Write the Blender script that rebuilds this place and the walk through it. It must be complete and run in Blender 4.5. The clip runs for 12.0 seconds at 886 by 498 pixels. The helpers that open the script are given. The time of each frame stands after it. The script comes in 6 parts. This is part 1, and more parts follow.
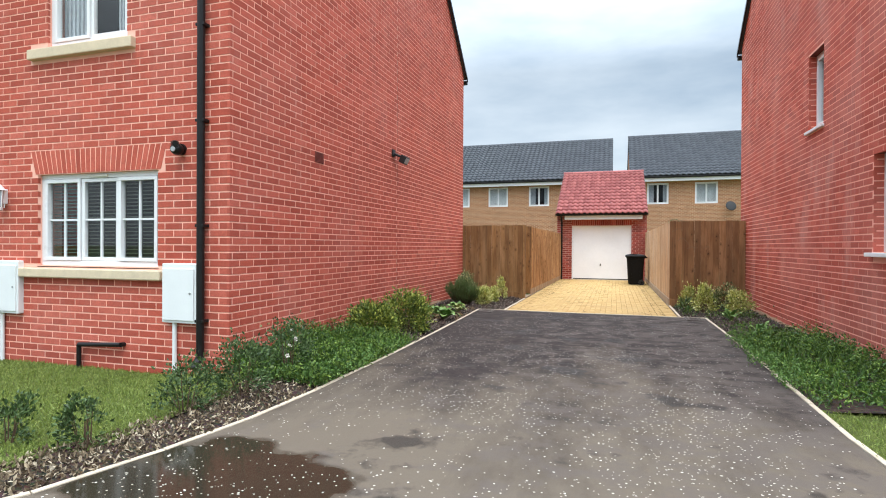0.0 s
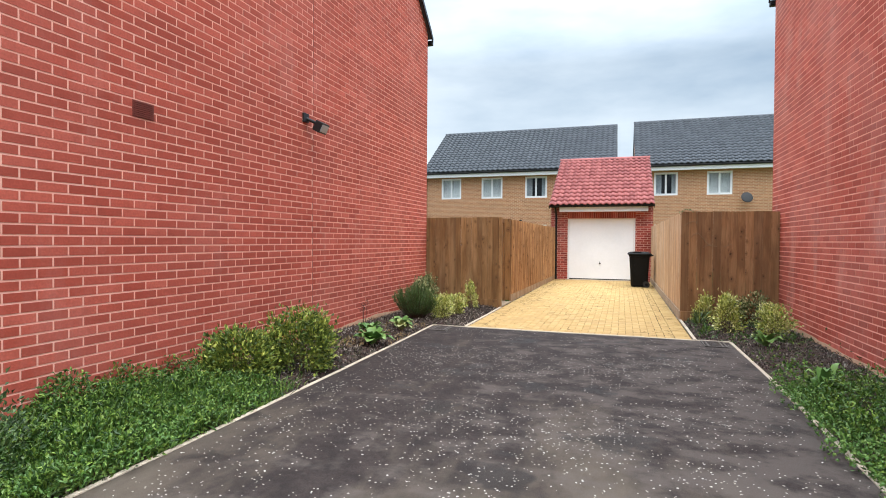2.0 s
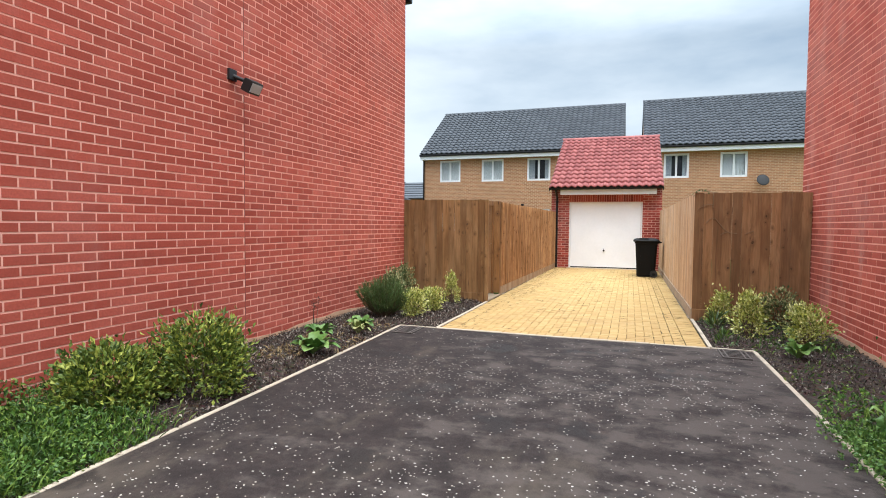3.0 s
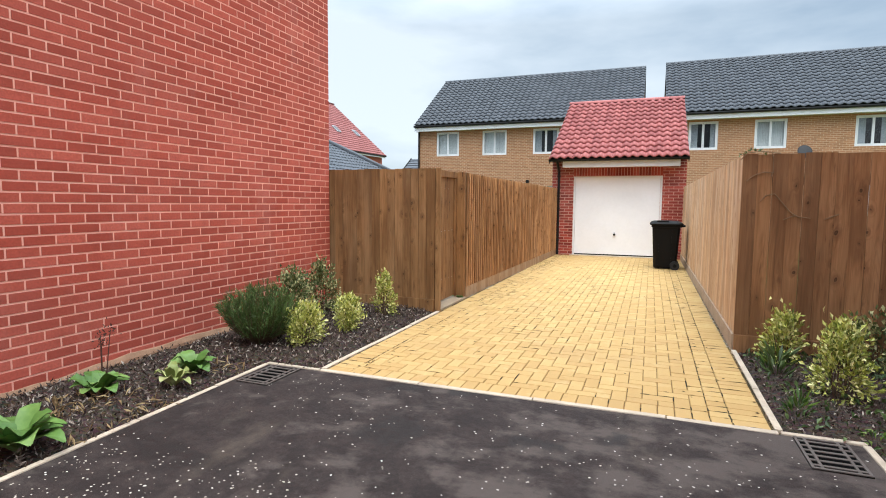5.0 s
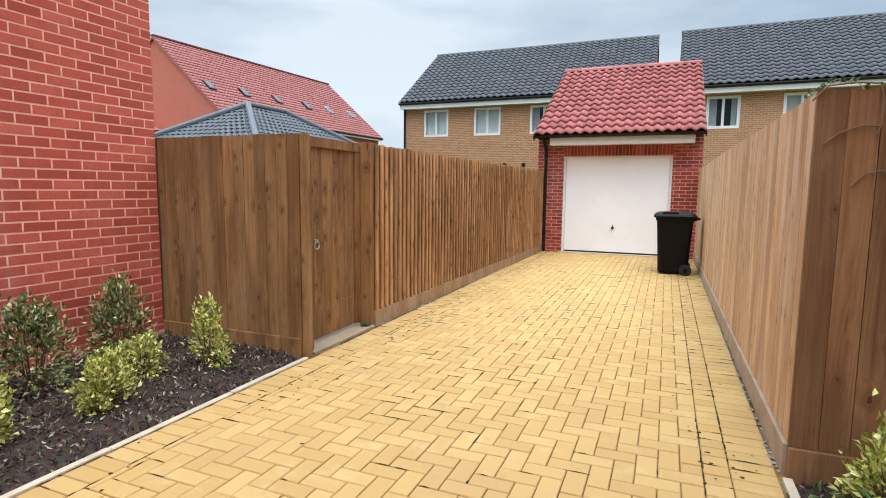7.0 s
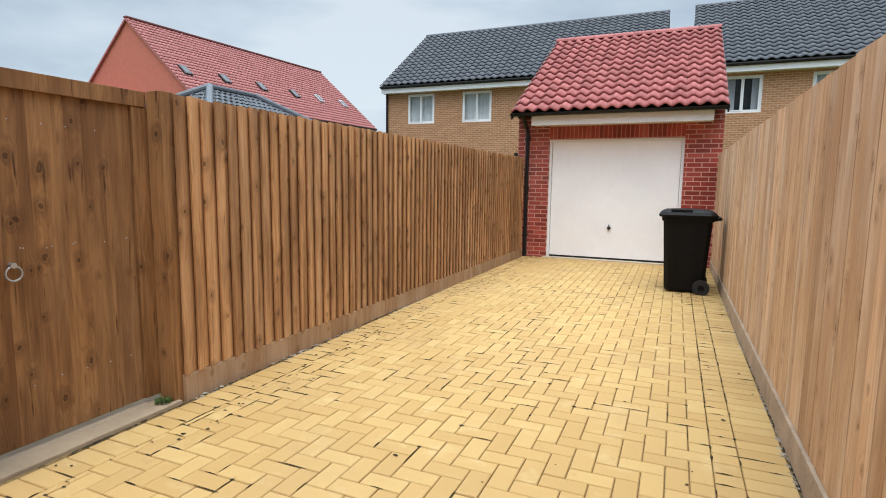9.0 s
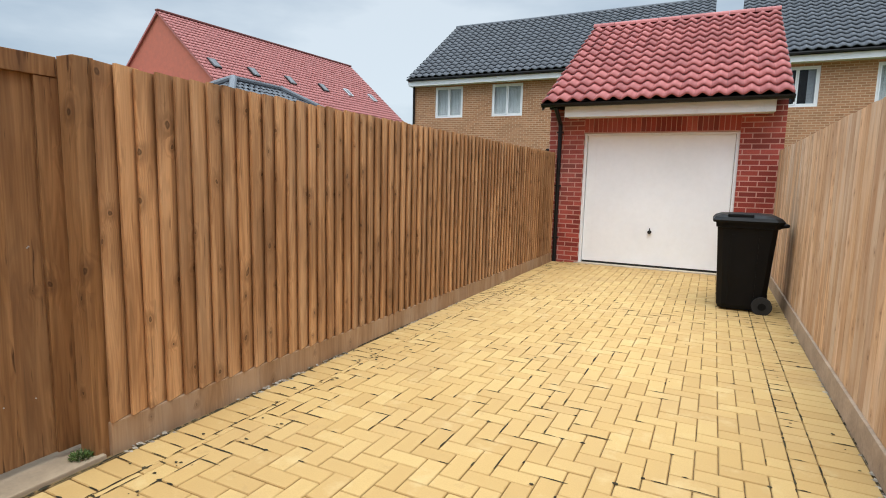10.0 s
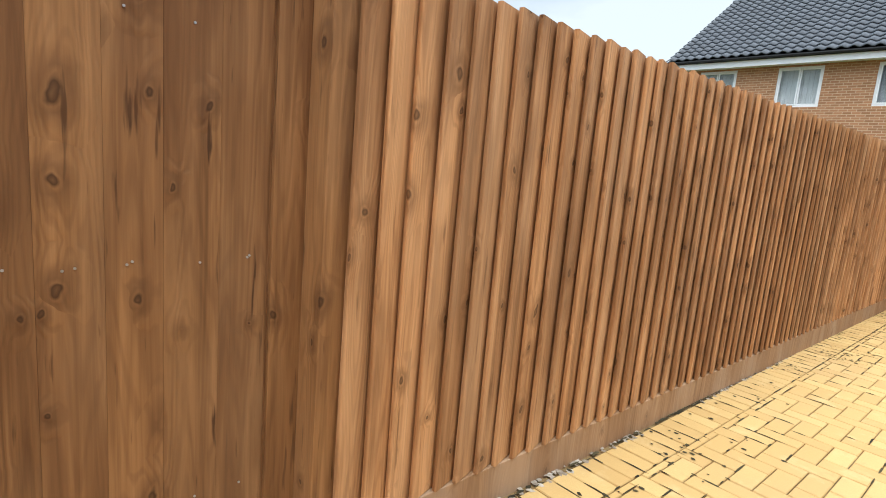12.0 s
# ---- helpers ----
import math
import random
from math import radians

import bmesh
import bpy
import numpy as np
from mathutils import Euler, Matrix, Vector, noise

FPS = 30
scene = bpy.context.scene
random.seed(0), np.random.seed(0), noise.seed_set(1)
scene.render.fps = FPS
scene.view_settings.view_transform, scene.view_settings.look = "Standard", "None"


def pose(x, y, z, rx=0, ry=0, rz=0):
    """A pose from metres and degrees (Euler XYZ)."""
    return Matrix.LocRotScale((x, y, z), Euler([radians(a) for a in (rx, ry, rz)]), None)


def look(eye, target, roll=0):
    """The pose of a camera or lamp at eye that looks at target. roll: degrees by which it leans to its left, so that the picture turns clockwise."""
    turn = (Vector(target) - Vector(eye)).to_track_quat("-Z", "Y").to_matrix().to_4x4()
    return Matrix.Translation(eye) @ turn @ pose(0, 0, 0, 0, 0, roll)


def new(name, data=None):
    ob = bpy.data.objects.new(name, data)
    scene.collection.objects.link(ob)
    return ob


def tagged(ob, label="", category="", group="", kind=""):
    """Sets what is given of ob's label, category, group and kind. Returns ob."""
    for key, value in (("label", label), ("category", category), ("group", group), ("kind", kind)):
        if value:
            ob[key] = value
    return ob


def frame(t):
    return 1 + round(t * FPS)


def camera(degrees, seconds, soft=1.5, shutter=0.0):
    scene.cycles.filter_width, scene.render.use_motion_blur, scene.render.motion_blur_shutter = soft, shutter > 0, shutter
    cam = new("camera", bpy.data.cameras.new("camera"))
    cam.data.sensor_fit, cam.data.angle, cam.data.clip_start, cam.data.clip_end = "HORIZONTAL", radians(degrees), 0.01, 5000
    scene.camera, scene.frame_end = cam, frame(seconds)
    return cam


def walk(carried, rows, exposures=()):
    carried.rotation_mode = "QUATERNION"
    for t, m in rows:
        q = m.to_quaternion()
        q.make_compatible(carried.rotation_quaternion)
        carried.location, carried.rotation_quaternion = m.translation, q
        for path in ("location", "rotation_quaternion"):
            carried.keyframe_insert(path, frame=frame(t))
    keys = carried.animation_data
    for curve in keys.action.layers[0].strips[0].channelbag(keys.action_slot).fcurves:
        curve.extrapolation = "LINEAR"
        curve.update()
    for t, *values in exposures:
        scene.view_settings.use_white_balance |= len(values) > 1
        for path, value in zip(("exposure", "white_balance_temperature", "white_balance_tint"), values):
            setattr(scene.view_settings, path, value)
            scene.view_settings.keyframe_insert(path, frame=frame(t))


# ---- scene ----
cam = camera(78.4, 12.0, 1.0)
PATH = [
    (0, (0.066, -0.47, 1.306), (-0.535, 1.437, 1.298), 0.3),
    (0.5, (0.076, 0.19, 1.331), (-0.521, 2.099, 1.334), 0.4),
    (1, (0.137, 0.867, 1.351), (-0.462, 2.775, 1.355), 0.4),
    (1.5, (0.203, 1.57, 1.354), (-0.407, 3.475, 1.347), 0.3),
    (2, (0.26, 2.308, 1.377), (-0.364, 4.208, 1.346), 0.4),
    (2.5, (0.299, 3.025, 1.373), (-0.338, 4.92, 1.315), 0.4),
    (3, (0.348, 3.749, 1.397), (-0.302, 5.639, 1.309), 0.5),
    (5, (0.453, 6.81, 1.417), (-0.257, 8.673, 1.25), 0.5),
    (5.5, (0.51, 7.563, 1.409), (-0.215, 9.417, 1.227), 0.4),
    (6, (0.545, 8.291, 1.41), (-0.192, 10.14, 1.213), 0.5),
    (6.5, (0.593, 8.991, 1.415), (-0.152, 10.836, 1.207), 0.5),
    (7, (0.631, 9.673, 1.43), (-0.121, 11.513, 1.211), 0.6),
    (7.5, (0.663, 10.384, 1.412), (-0.092, 12.223, 1.187), 0.6),
    (9.5, (0.59, 12.652, 1.37), (-0.22, 14.464, 1.121), 1.0),
    (10, (0.425, 13.027, 1.379), (-0.451, 14.806, 1.124), 1.4),
    (10.5, (0.154, 13.321, 1.382), (-0.832, 15.041, 1.119), 2.0),
    (11, (-0.142, 13.54, 1.359), (-1.279, 15.162, 1.086), 2.7),
    (11.5, (-0.445, 13.689, 1.346), (-1.751, 15.175, 1.052), 3.7),
    (12, (-0.791, 13.764, 1.353), (-2.268, 15.073, 1.026), 4.9),
]
walk(cam, [(t, look(eye, target, roll)) for t, eye, target, roll in PATH], [(0.0, 1.12), (2.5, 1.2), (5.5, 1.13), (7.5, 0.99), (9.5, 0.88), (11.0, 0.96), (12.0, 1.22)])

# ---- world and light: a bright overcast sky with soft grey cloud ----
SUN_EL, SUN_AZ = 68, 150          # degrees: height, and the turn from ahead (negative: to the left)
world = bpy.data.worlds.new("sky")
scene.world = world
world.use_nodes = True
wn, wl = world.node_tree.nodes, world.node_tree.links
wn.clear()
sky = wn.new("ShaderNodeTexSky")
sky.sky_type, sky.sun_disc = "NISHITA", False
sky.sun_elevation, sky.sun_rotation = radians(SUN_EL), radians(SUN_AZ)
wco = wn.new("ShaderNodeTexCoord")
wmap = wn.new("ShaderNodeMapping")
wmap.inputs["Scale"].default_value = (1.0, 1.0, 3.2)
wmap.inputs["Location"].default_value = (0.35, 0.1, 0.0)
wl.new(wco.outputs["Generated"], wmap.inputs["Vector"])
wnoi = wn.new("ShaderNodeTexNoise")
wnoi.inputs["Scale"].default_value = 1.7
wnoi.inputs["Detail"].default_value = 6
wnoi.inputs["Roughness"].default_value = 0.52
wl.new(wmap.outputs["Vector"], wnoi.inputs["Vector"])
wramp = wn.new("ShaderNodeValToRGB")
wramp.color_ramp.elements[0].position, wramp.color_ramp.elements[0].color = 0.36, (0.40, 0.52, 0.65, 1)
wramp.color_ramp.elements[1].position, wramp.color_ramp.elements[1].color = 0.62, (0.82, 0.92, 1.0, 1)
wl.new(wnoi.outputs["Fac"], wramp.inputs["Fac"])
wsep = wn.new("ShaderNodeSeparateXYZ")           # an overcast sky is brightest overhead
wl.new(wco.outputs["Generated"], wsep.inputs[0])
wlift = wn.new("ShaderNodeMapRange")
wlift.inputs["From Min"].default_value, wlift.inputs["From Max"].default_value = 0.30, 1.0
wlift.inputs["To Min"].default_value, wlift.inputs["To Max"].default_value = 0.48, 2.85
wl.new(wsep.outputs["Z"], wlift.inputs["Value"])
bg_sky, bg_cloud = wn.new("ShaderNodeBackground"), wn.new("ShaderNodeBackground")
bg_sky.inputs["Strength"].default_value = 0.10
wl.new(wlift.outputs["Result"], bg_cloud.inputs["Strength"])
wl.new(sky.outputs["Color"], bg_sky.inputs["Color"])
wl.new(wramp.outputs["Color"], bg_cloud.inputs["Color"])
wmix, wout = wn.new("ShaderNodeMixShader"), wn.new("ShaderNodeOutputWorld")
wmix.inputs["Fac"].default_value = 0.9
wl.new(bg_sky.outputs[0], wmix.inputs[1])
wl.new(bg_cloud.outputs[0], wmix.inputs[2])
wl.new(wmix.outputs[0], wout.inputs["Surface"])

sun = new("sun", bpy.data.lights.new("sun", "SUN"))
sun.data.energy, sun.data.angle, sun.data.color = 1.05, radians(40), (1.0, 0.96, 0.9)
se, sa = radians(SUN_EL), radians(SUN_AZ)
sun.matrix_world = look((0, 0, 30), (-30 * math.sin(sa) * math.cos(se), -30 * math.cos(sa) * math.cos(se), 30 - 30 * math.sin(se)))


# ---- materials ----
class Mat:
    """A Principled material with short ways to lay noise into it."""

    def __init__(self, name, rough=0.7, metal=0.0, spec=0.5):
        self.m = bpy.data.materials.new(name)
        self.m.use_nodes = True
        self.nodes, self.links = self.m.node_tree.nodes, self.m.node_tree.links
        self.b = self.nodes["Principled BSDF"]
        self.b.inputs["Roughness"].default_value = rough
        self.b.inputs["Metallic"].default_value = metal
        self.b.inputs["Specular IOR Level"].default_value = spec
        self.co = self.nodes.new("ShaderNodeTexCoord").outputs["Object"]

    def node(self, kind, **given):
        n = self.nodes.new(kind)
        for k, v in given.items():
            if isinstance(v, bpy.types.NodeSocket):
                self.links.new(v, n.inputs[k])
            else:
                n.inputs[k].default_value = v
        return n

    def scaled(self, sx, sy, sz, src=None):
        return self.node("ShaderNodeMapping", Vector=src or self.co, Scale=(sx, sy, sz)).outputs[0]

    def noise(self, scale, detail=4, vec=None, rough=0.55):
        return self.node("ShaderNodeTexNoise", Vector=vec or self.co, Scale=scale, Detail=detail, Roughness=rough).outputs["Fac"]

    def world_co(self):
        return self.nodes.new("ShaderNodeNewGeometry").outputs["Position"]

    def rnd(self):
        a = self.nodes.new("ShaderNodeObjectInfo").outputs["Random"]
        i = self.nodes.new("ShaderNodeNewGeometry").outputs["Random Per Island"]
        s = self.math("ADD", a, i)
        return self.math("FRACT", s)

    def math(self, op, a, b=None, c=None):
        n = self.nodes.new("ShaderNodeMath")
        n.operation = op
        for k, v in enumerate((a, b, c)):
            if v is None:
                continue
            if isinstance(v, bpy.types.NodeSocket):
                self.links.new(v, n.inputs[k])
            else:
                n.inputs[k].default_value = v
        return n.outputs[0]

    def ramp(self, fac, *stops):
        n = self.nodes.new("ShaderNodeValToRGB")
        e = n.color_ramp.elements
        while len(e) < len(stops):
            e.new(0.5)
        for k, (p, c) in zip(e, stops):
            k.position, k.color = p, ((c, c, c, 1) if isinstance(c, (int, float)) else (*c, 1))
        self.links.new(fac, n.inputs[0])
        return n.outputs[0]

    def mix(self, fac, a, b, mode="MIX"):
        n = self.nodes.new("ShaderNodeMix")
        n.data_type, n.blend_type = "RGBA", mode
        for k, v in ((0, fac), (6, a), (7, b)):
            if isinstance(v, bpy.types.NodeSocket):
                self.links.new(v, n.inputs[k])
            else:
                n.inputs[k].default_value = v if k == 0 else (*v, 1)
        return n.outputs[2]

    def colour(self, c):
        if isinstance(c, bpy.types.NodeSocket):
            self.links.new(c, self.b.inputs["Base Color"])
        else:
            self.b.inputs["Base Color"].default_value = (*c, 1)
        return self

    def rough(self, v):
        self.links.new(v, self.b.inputs["Roughness"])
        return self

    def bump(self, h, strength=0.4, dist=0.01):
        n = self.node("ShaderNodeBump", Height=h, Strength=strength, Distance=dist)
        self.links.new(n.outputs[0], self.b.inputs["Normal"])
        return self


def brick_mat(name, c1, c2, c3, salts=0.08):
    m = Mat(name, 0.85, spec=0.3)
    w = m.world_co()
    base = m.ramp(m.rnd(), (0.0, c1), (0.55, c2), (1.0, c3))
    grain = m.noise(55, 5, w)
    patch = m.noise(0.7, 3, w)
    rough_patch = m.noise(7.0, 4, w)
    base = m.mix(m.ramp(grain, (0.3, 0.0), (0.75, 0.45)), base, tuple(v * 0.62 for v in c1))
    band = m.noise(1.0, 3, m.scaled(0.18, 0.18, 1.7, w))
    base = m.mix(m.ramp(band, (0.46, 0.0), (0.66, 0.34)), base, tuple(v * 0.62 for v in c1))
    streak = m.noise(1.0, 5, m.scaled(2.6, 2.6, 0.75, w), 0.65)
    base = m.mix(m.ramp(rough_patch, (0.5, 0.0), (0.72, 0.35)), base, tuple(v * 0.7 for v in c1))
    base = m.mix(m.ramp(patch, (0.45, 0.0), (0.7, salts)), base, (0.62, 0.36, 0.31))
    base = m.mix(m.ramp(streak, (0.54, 0.0), (0.70, salts * 1.2)), base, (0.66, 0.42, 0.37))
    m.colour(base).bump(grain, 0.5, 0.004)
    return m.m


BRICK = brick_mat("red_brick", (0.42, 0.076, 0.047), (0.545, 0.105, 0.066), (0.645, 0.148, 0.099), 0.08)
BRICK_PALE = brick_mat("red_brick_with_salts", (0.43, 0.078, 0.049), (0.56, 0.109, 0.071), (0.68, 0.16, 0.108), 0.26)
BRICK_DARK = brick_mat("garage_red_brick", (0.22, 0.034, 0.025), (0.37, 0.056, 0.04), (0.52, 0.098, 0.07))


def mortar_mat(name, a, b):
    m = Mat(name, 0.95, spec=0.2)
    w = m.world_co()
    m.colour(m.ramp(m.noise(3, 5, w), (0.3, a), (0.7, b))).bump(m.noise(120, 3, w), 0.4, 0.003)
    return m.m


MORTAR = mortar_mat("pink_mortar", (0.86, 0.435, 0.335), (0.94, 0.54, 0.43))
MORTAR_G = mortar_mat("garage_mortar", (0.50, 0.29, 0.235), (0.62, 0.38, 0.315))


def buff_mat():
    """Buff brickwork of the terrace, far off: courses in the material."""
    m = Mat("buff_brickwork", 0.9, spec=0.3)
    n = m.nodes.new("ShaderNodeTexBrick")
    m.links.new(m.node("ShaderNodeMapping", Vector=m.co, Rotation=(radians(90), 0, 0)).outputs[0], n.inputs["Vector"])
    n.inputs["Scale"].default_value = 1.0
    n.inputs["Brick Width"].default_value, n.inputs["Row Height"].default_value = 0.225, 0.075
    n.inputs["Mortar Size"].default_value = 0.008
    n.inputs["Color1"].default_value = (0.42, 0.20, 0.098, 1)
    n.inputs["Color2"].default_value = (0.29, 0.135, 0.065, 1)
    n.inputs["Mortar"].default_value = (0.55, 0.38, 0.25, 1)
    m.colour(m.mix(m.ramp(m.noise(0.8, 4), (0.35, 0.0), (0.75, 0.35)), n.outputs["Color"], (0.36, 0.21, 0.12)))
    m.bump(n.outputs["Fac"], -0.3, 0.004)
    return m.m


BUFF = buff_mat()


def plain(name, c, rough=0.6, metal=0.0, var=0.12, scale=6.0, bumpy=0.0, spec=0.5):
    m = Mat(name, rough, metal, spec)
    w = m.world_co()
    f = m.noise(scale, 5, w)
    g = m.noise(scale * 9, 3, w)
    lo, hi = tuple(v * (1 - var) for v in c), tuple(min(1, v * (1 + var)) for v in c)
    m.colour(m.mix(0.35, m.ramp(f, (0.3, lo), (0.7, hi)), m.ramp(g, (0.3, lo), (0.7, hi))))
    m.rough(m.ramp(f, (0.3, max(0.03, rough - 0.1)), (0.7, min(1, rough + 0.1))))
    if bumpy:
        m.bump(g, bumpy, 0.004)
    return m.m


UPVC = plain("white_upvc", (0.80, 0.81, 0.82), 0.35, var=0.03)
WHITE_DOOR = plain("white_painted_steel", (0.88, 0.88, 0.89), 0.4, var=0.04, scale=1.5)
CREAM = plain("cream_cast_stone", (0.66, 0.54, 0.38), 0.85, var=0.12, scale=9, bumpy=0.25)
WHITE_BOX = plain("white_grp", (0.78, 0.80, 0.80), 0.45, var=0.03)
BLACK_PVC = plain("black_pvc", (0.012, 0.011, 0.011), 0.4, var=0.2, spec=0.25)
BLACK_METAL = plain("black_metal", (0.02, 0.02, 0.02), 0.45, 0.3)
GREY_METAL = plain("galvanised_steel", (0.42, 0.43, 0.44), 0.5, 0.8)
IRON = plain("cast_iron", (0.12, 0.10, 0.088), 0.65, 0.3, var=0.3, scale=30, bumpy=0.3)
EDGING = plain("pale_concrete", (0.50, 0.42, 0.32), 0.9, var=0.22, scale=7, bumpy=0.4)
SLAB = plain("grey_concrete", (0.31, 0.235, 0.155), 0.9, var=0.2, scale=5, bumpy=0.4)
HAUNCH = plain("buff_mortar", (0.34, 0.205, 0.13), 0.95, var=0.3, scale=7, bumpy=0.5, spec=0.2)
BLIND = plain("pale_blind", (0.62, 0.63, 0.64), 0.7)
DARK_BLIND = plain("grey_slat", (0.11, 0.13, 0.11), 0.5)
CURTAIN = plain("grey_curtain", (0.42, 0.44, 0.47), 0.9, var=0.2, scale=12)
ROOM_SHADE = plain("room_shade", (0.03, 0.03, 0.035), 0.9)
LEAD = plain("lead_hip", (0.085, 0.095, 0.11), 0.55, var=0.15)
TRUNK = plain("stem_bark", (0.10, 0.06, 0.035), 0.9, var=0.3, scale=30)
GULLY_SHADE = plain("gully_shade", (0.004, 0.004, 0.004), 0.95, spec=0.02)
RUBBER_AND_GAP = plain("black_rubber_and_gap", (0.012, 0.012, 0.012), 0.75)
BIN_PLASTIC = plain("black_bin_plastic", (0.0065, 0.0065, 0.007), 0.5, var=0.3, scale=10, bumpy=0.08, spec=0.12)
ROOF_PANE = plain("roof_pane", (0.05, 0.048, 0.05), 0.35)
LENS_GLASS = plain("lamp_lens", (0.45, 0.47, 0.5), 0.15)
SCOUR = plain("vent_terracotta", (0.17, 0.035, 0.024), 0.9, var=0.2, scale=20)


def glass_mat(name="window_glass"):
    m = Mat(name, 0.02)
    m.b.inputs["Transmission Weight"].default_value = 1.0
    m.b.inputs["IOR"].default_value = 1.36
    m.b.inputs["Base Color"].default_value = (0.86, 0.9, 0.9, 1)
    return m.m


GLASS = glass_mat()


def tile_mat(name, c1, c2, c3, dirt):
    m = Mat(name, 0.62, spec=0.4)
    w = m.world_co()
    base = m.ramp(m.rnd(), (0, c1), (0.5, c2), (1, c3))
    base = m.mix(m.ramp(m.noise(9, 6, w), (0.5, 0.0), (0.8, 0.5)), base, dirt)
    m.colour(base).bump(m.noise(90, 3, w), 0.2, 0.003)
    return m.m


RED_TILE = tile_mat("red_pantile", (0.27, 0.066, 0.06), (0.33, 0.088, 0.08), (0.39, 0.112, 0.10), (0.18, 0.045, 0.04))
GREY_TILE = tile_mat("grey_roof_tile", (0.056, 0.062, 0.073), (0.067, 0.074, 0.086), (0.08, 0.088, 0.102), (0.04, 0.045, 0.053))
RED_ROOF = tile_mat("far_red_tile", (0.36, 0.12, 0.108), (0.39, 0.133, 0.12), (0.42, 0.147, 0.132), (0.31, 0.10, 0.09))


def wood_mat(name, light, mid, dark, grey, greying, spread=0.14, kx=7.0, kz=4.4, knots=0.34, drips=0.5, knot_dark=0.6):
    """Sawn softwood boards: grain along z, knots, drips, and a shade of its own on each board."""
    m = Mat(name, 0.78, spec=0.25)
    r = m.rnd()
    w = m.world_co()
    off = m.node("ShaderNodeCombineXYZ", X=m.math("MULTIPLY", r, 37.0), Y=m.math("MULTIPLY", r, 11.0), Z=m.math("MULTIPLY", r, 23.0)).outputs[0]
    v = m.nodes.new("ShaderNodeVectorMath")
    m.links.new(w, v.inputs[0])
    m.links.new(off, v.inputs[1])
    p = v.outputs[0]
    sp = m.node("ShaderNodeSeparateXYZ", Vector=p).outputs
    bend = m.noise(9.0, 3, p)
    flat = m.node("ShaderNodeCombineXYZ", X=m.math("ADD", m.math("MULTIPLY", m.math("ADD", sp["X"], sp["Y"]), kx), m.math("MULTIPLY", bend, 0.3)), Y=m.math("ADD", m.math("MULTIPLY", sp["Z"], kz), m.math("MULTIPLY", bend, 0.35))).outputs[0]
    vor = m.node("ShaderNodeTexVoronoi", Vector=flat, Scale=1.0, Randomness=1.0)
    vor.voronoi_dimensions = "2D"
    lot = m.node("ShaderNodeSeparateXYZ", Vector=vor.outputs["Color"]).outputs
    sparse = m.ramp(lot["X"], (knots, 0.0), (knots + 0.01, 1.0))
    knot = m.math("ADD", m.math("MULTIPLY", vor.outputs["Distance"], m.math("ADD", 0.75, m.math("MULTIPLY", lot["Y"], 1.2))), sparse)
    flow = m.ramp(knot, (0.02, 1.0), (0.5, 0.0))
    field = m.noise(1.0, 2, m.scaled(7.5, 7.5, 0.62, p), 0.45)
    field = m.math("ADD", field, m.math("MULTIPLY", flow, 0.10))
    rings = m.math("ADD", m.math("MULTIPLY", m.math("SINE", m.math("MULTIPLY", field, 105.0)), 0.5), 0.5)
    soft = m.node("ShaderNodeTexNoise", Vector=m.scaled(24, 24, 0.9, p), Scale=1.0, Detail=6, Roughness=0.62, Distortion=0.8).outputs["Fac"]
    fine = m.noise(1.0, 5, m.scaled(170, 170, 5, p))
    base = m.ramp(soft, (0.25, dark), (0.46, mid), (0.72, light))
    base = m.mix(m.ramp(rings, (0.05, 0.26), (0.55, 0.0)), base, dark)
    base = m.mix(m.ramp(fine, (0.35, 0.22), (0.7, 0.0)), base, dark)
    tone = m.ramp(r, (0.0, (0.97 - spread, 0.95 - spread, 0.93 - spread)), (0.5, (0.97, 0.95, 0.92)), (1.0, (0.97 + spread, 0.95 + spread, 0.91 + spread)))
    base = m.mix(1.0, base, tone, "MULTIPLY")
    blot = m.noise(1.6, 4, m.scaled(1.6, 1.6, 0.5, p))
    base = m.mix(m.ramp(blot, (0.45, 0.0), (0.7, greying)), base, grey)
    drip = m.noise(1.0, 3, m.scaled(42, 42, 3.4, p), 0.5)
    base = m.mix(m.ramp(drip, (0.64, 0.0), (0.71, drips)), base, tuple(q * 0.4 for q in dark))
    wash = m.noise(1.0, 3, m.scaled(5.0, 5.0, 1.1, p), 0.5)                  # broad paler and darker lengths
    base = m.mix(m.ramp(wash, (0.34, 0.65), (0.53, 0.0)), base, tuple(q * 1.15 for q in dark))
    base = m.mix(m.ramp(wash, (0.54, 0.0), (0.70, 0.45)), base, light)
    base = m.mix(m.ramp(knot, (0.06, 0.15), (0.13, 0.5), (0.30, 0.0)), base, tuple(q * 0.9 for q in dark))
    base = m.mix(m.ramp(knot, (0.0, knot_dark * 0.7), (0.05, knot_dark), (0.085, 0.0)), base, tuple(q * 0.38 for q in dark))
    m.colour(base)
    m.bump(m.math("ADD", m.math("ADD", m.math("MULTIPLY", rings, 0.4), soft), m.math("MULTIPLY", flow, 1.4)), 0.5, 0.004)
    return m.m


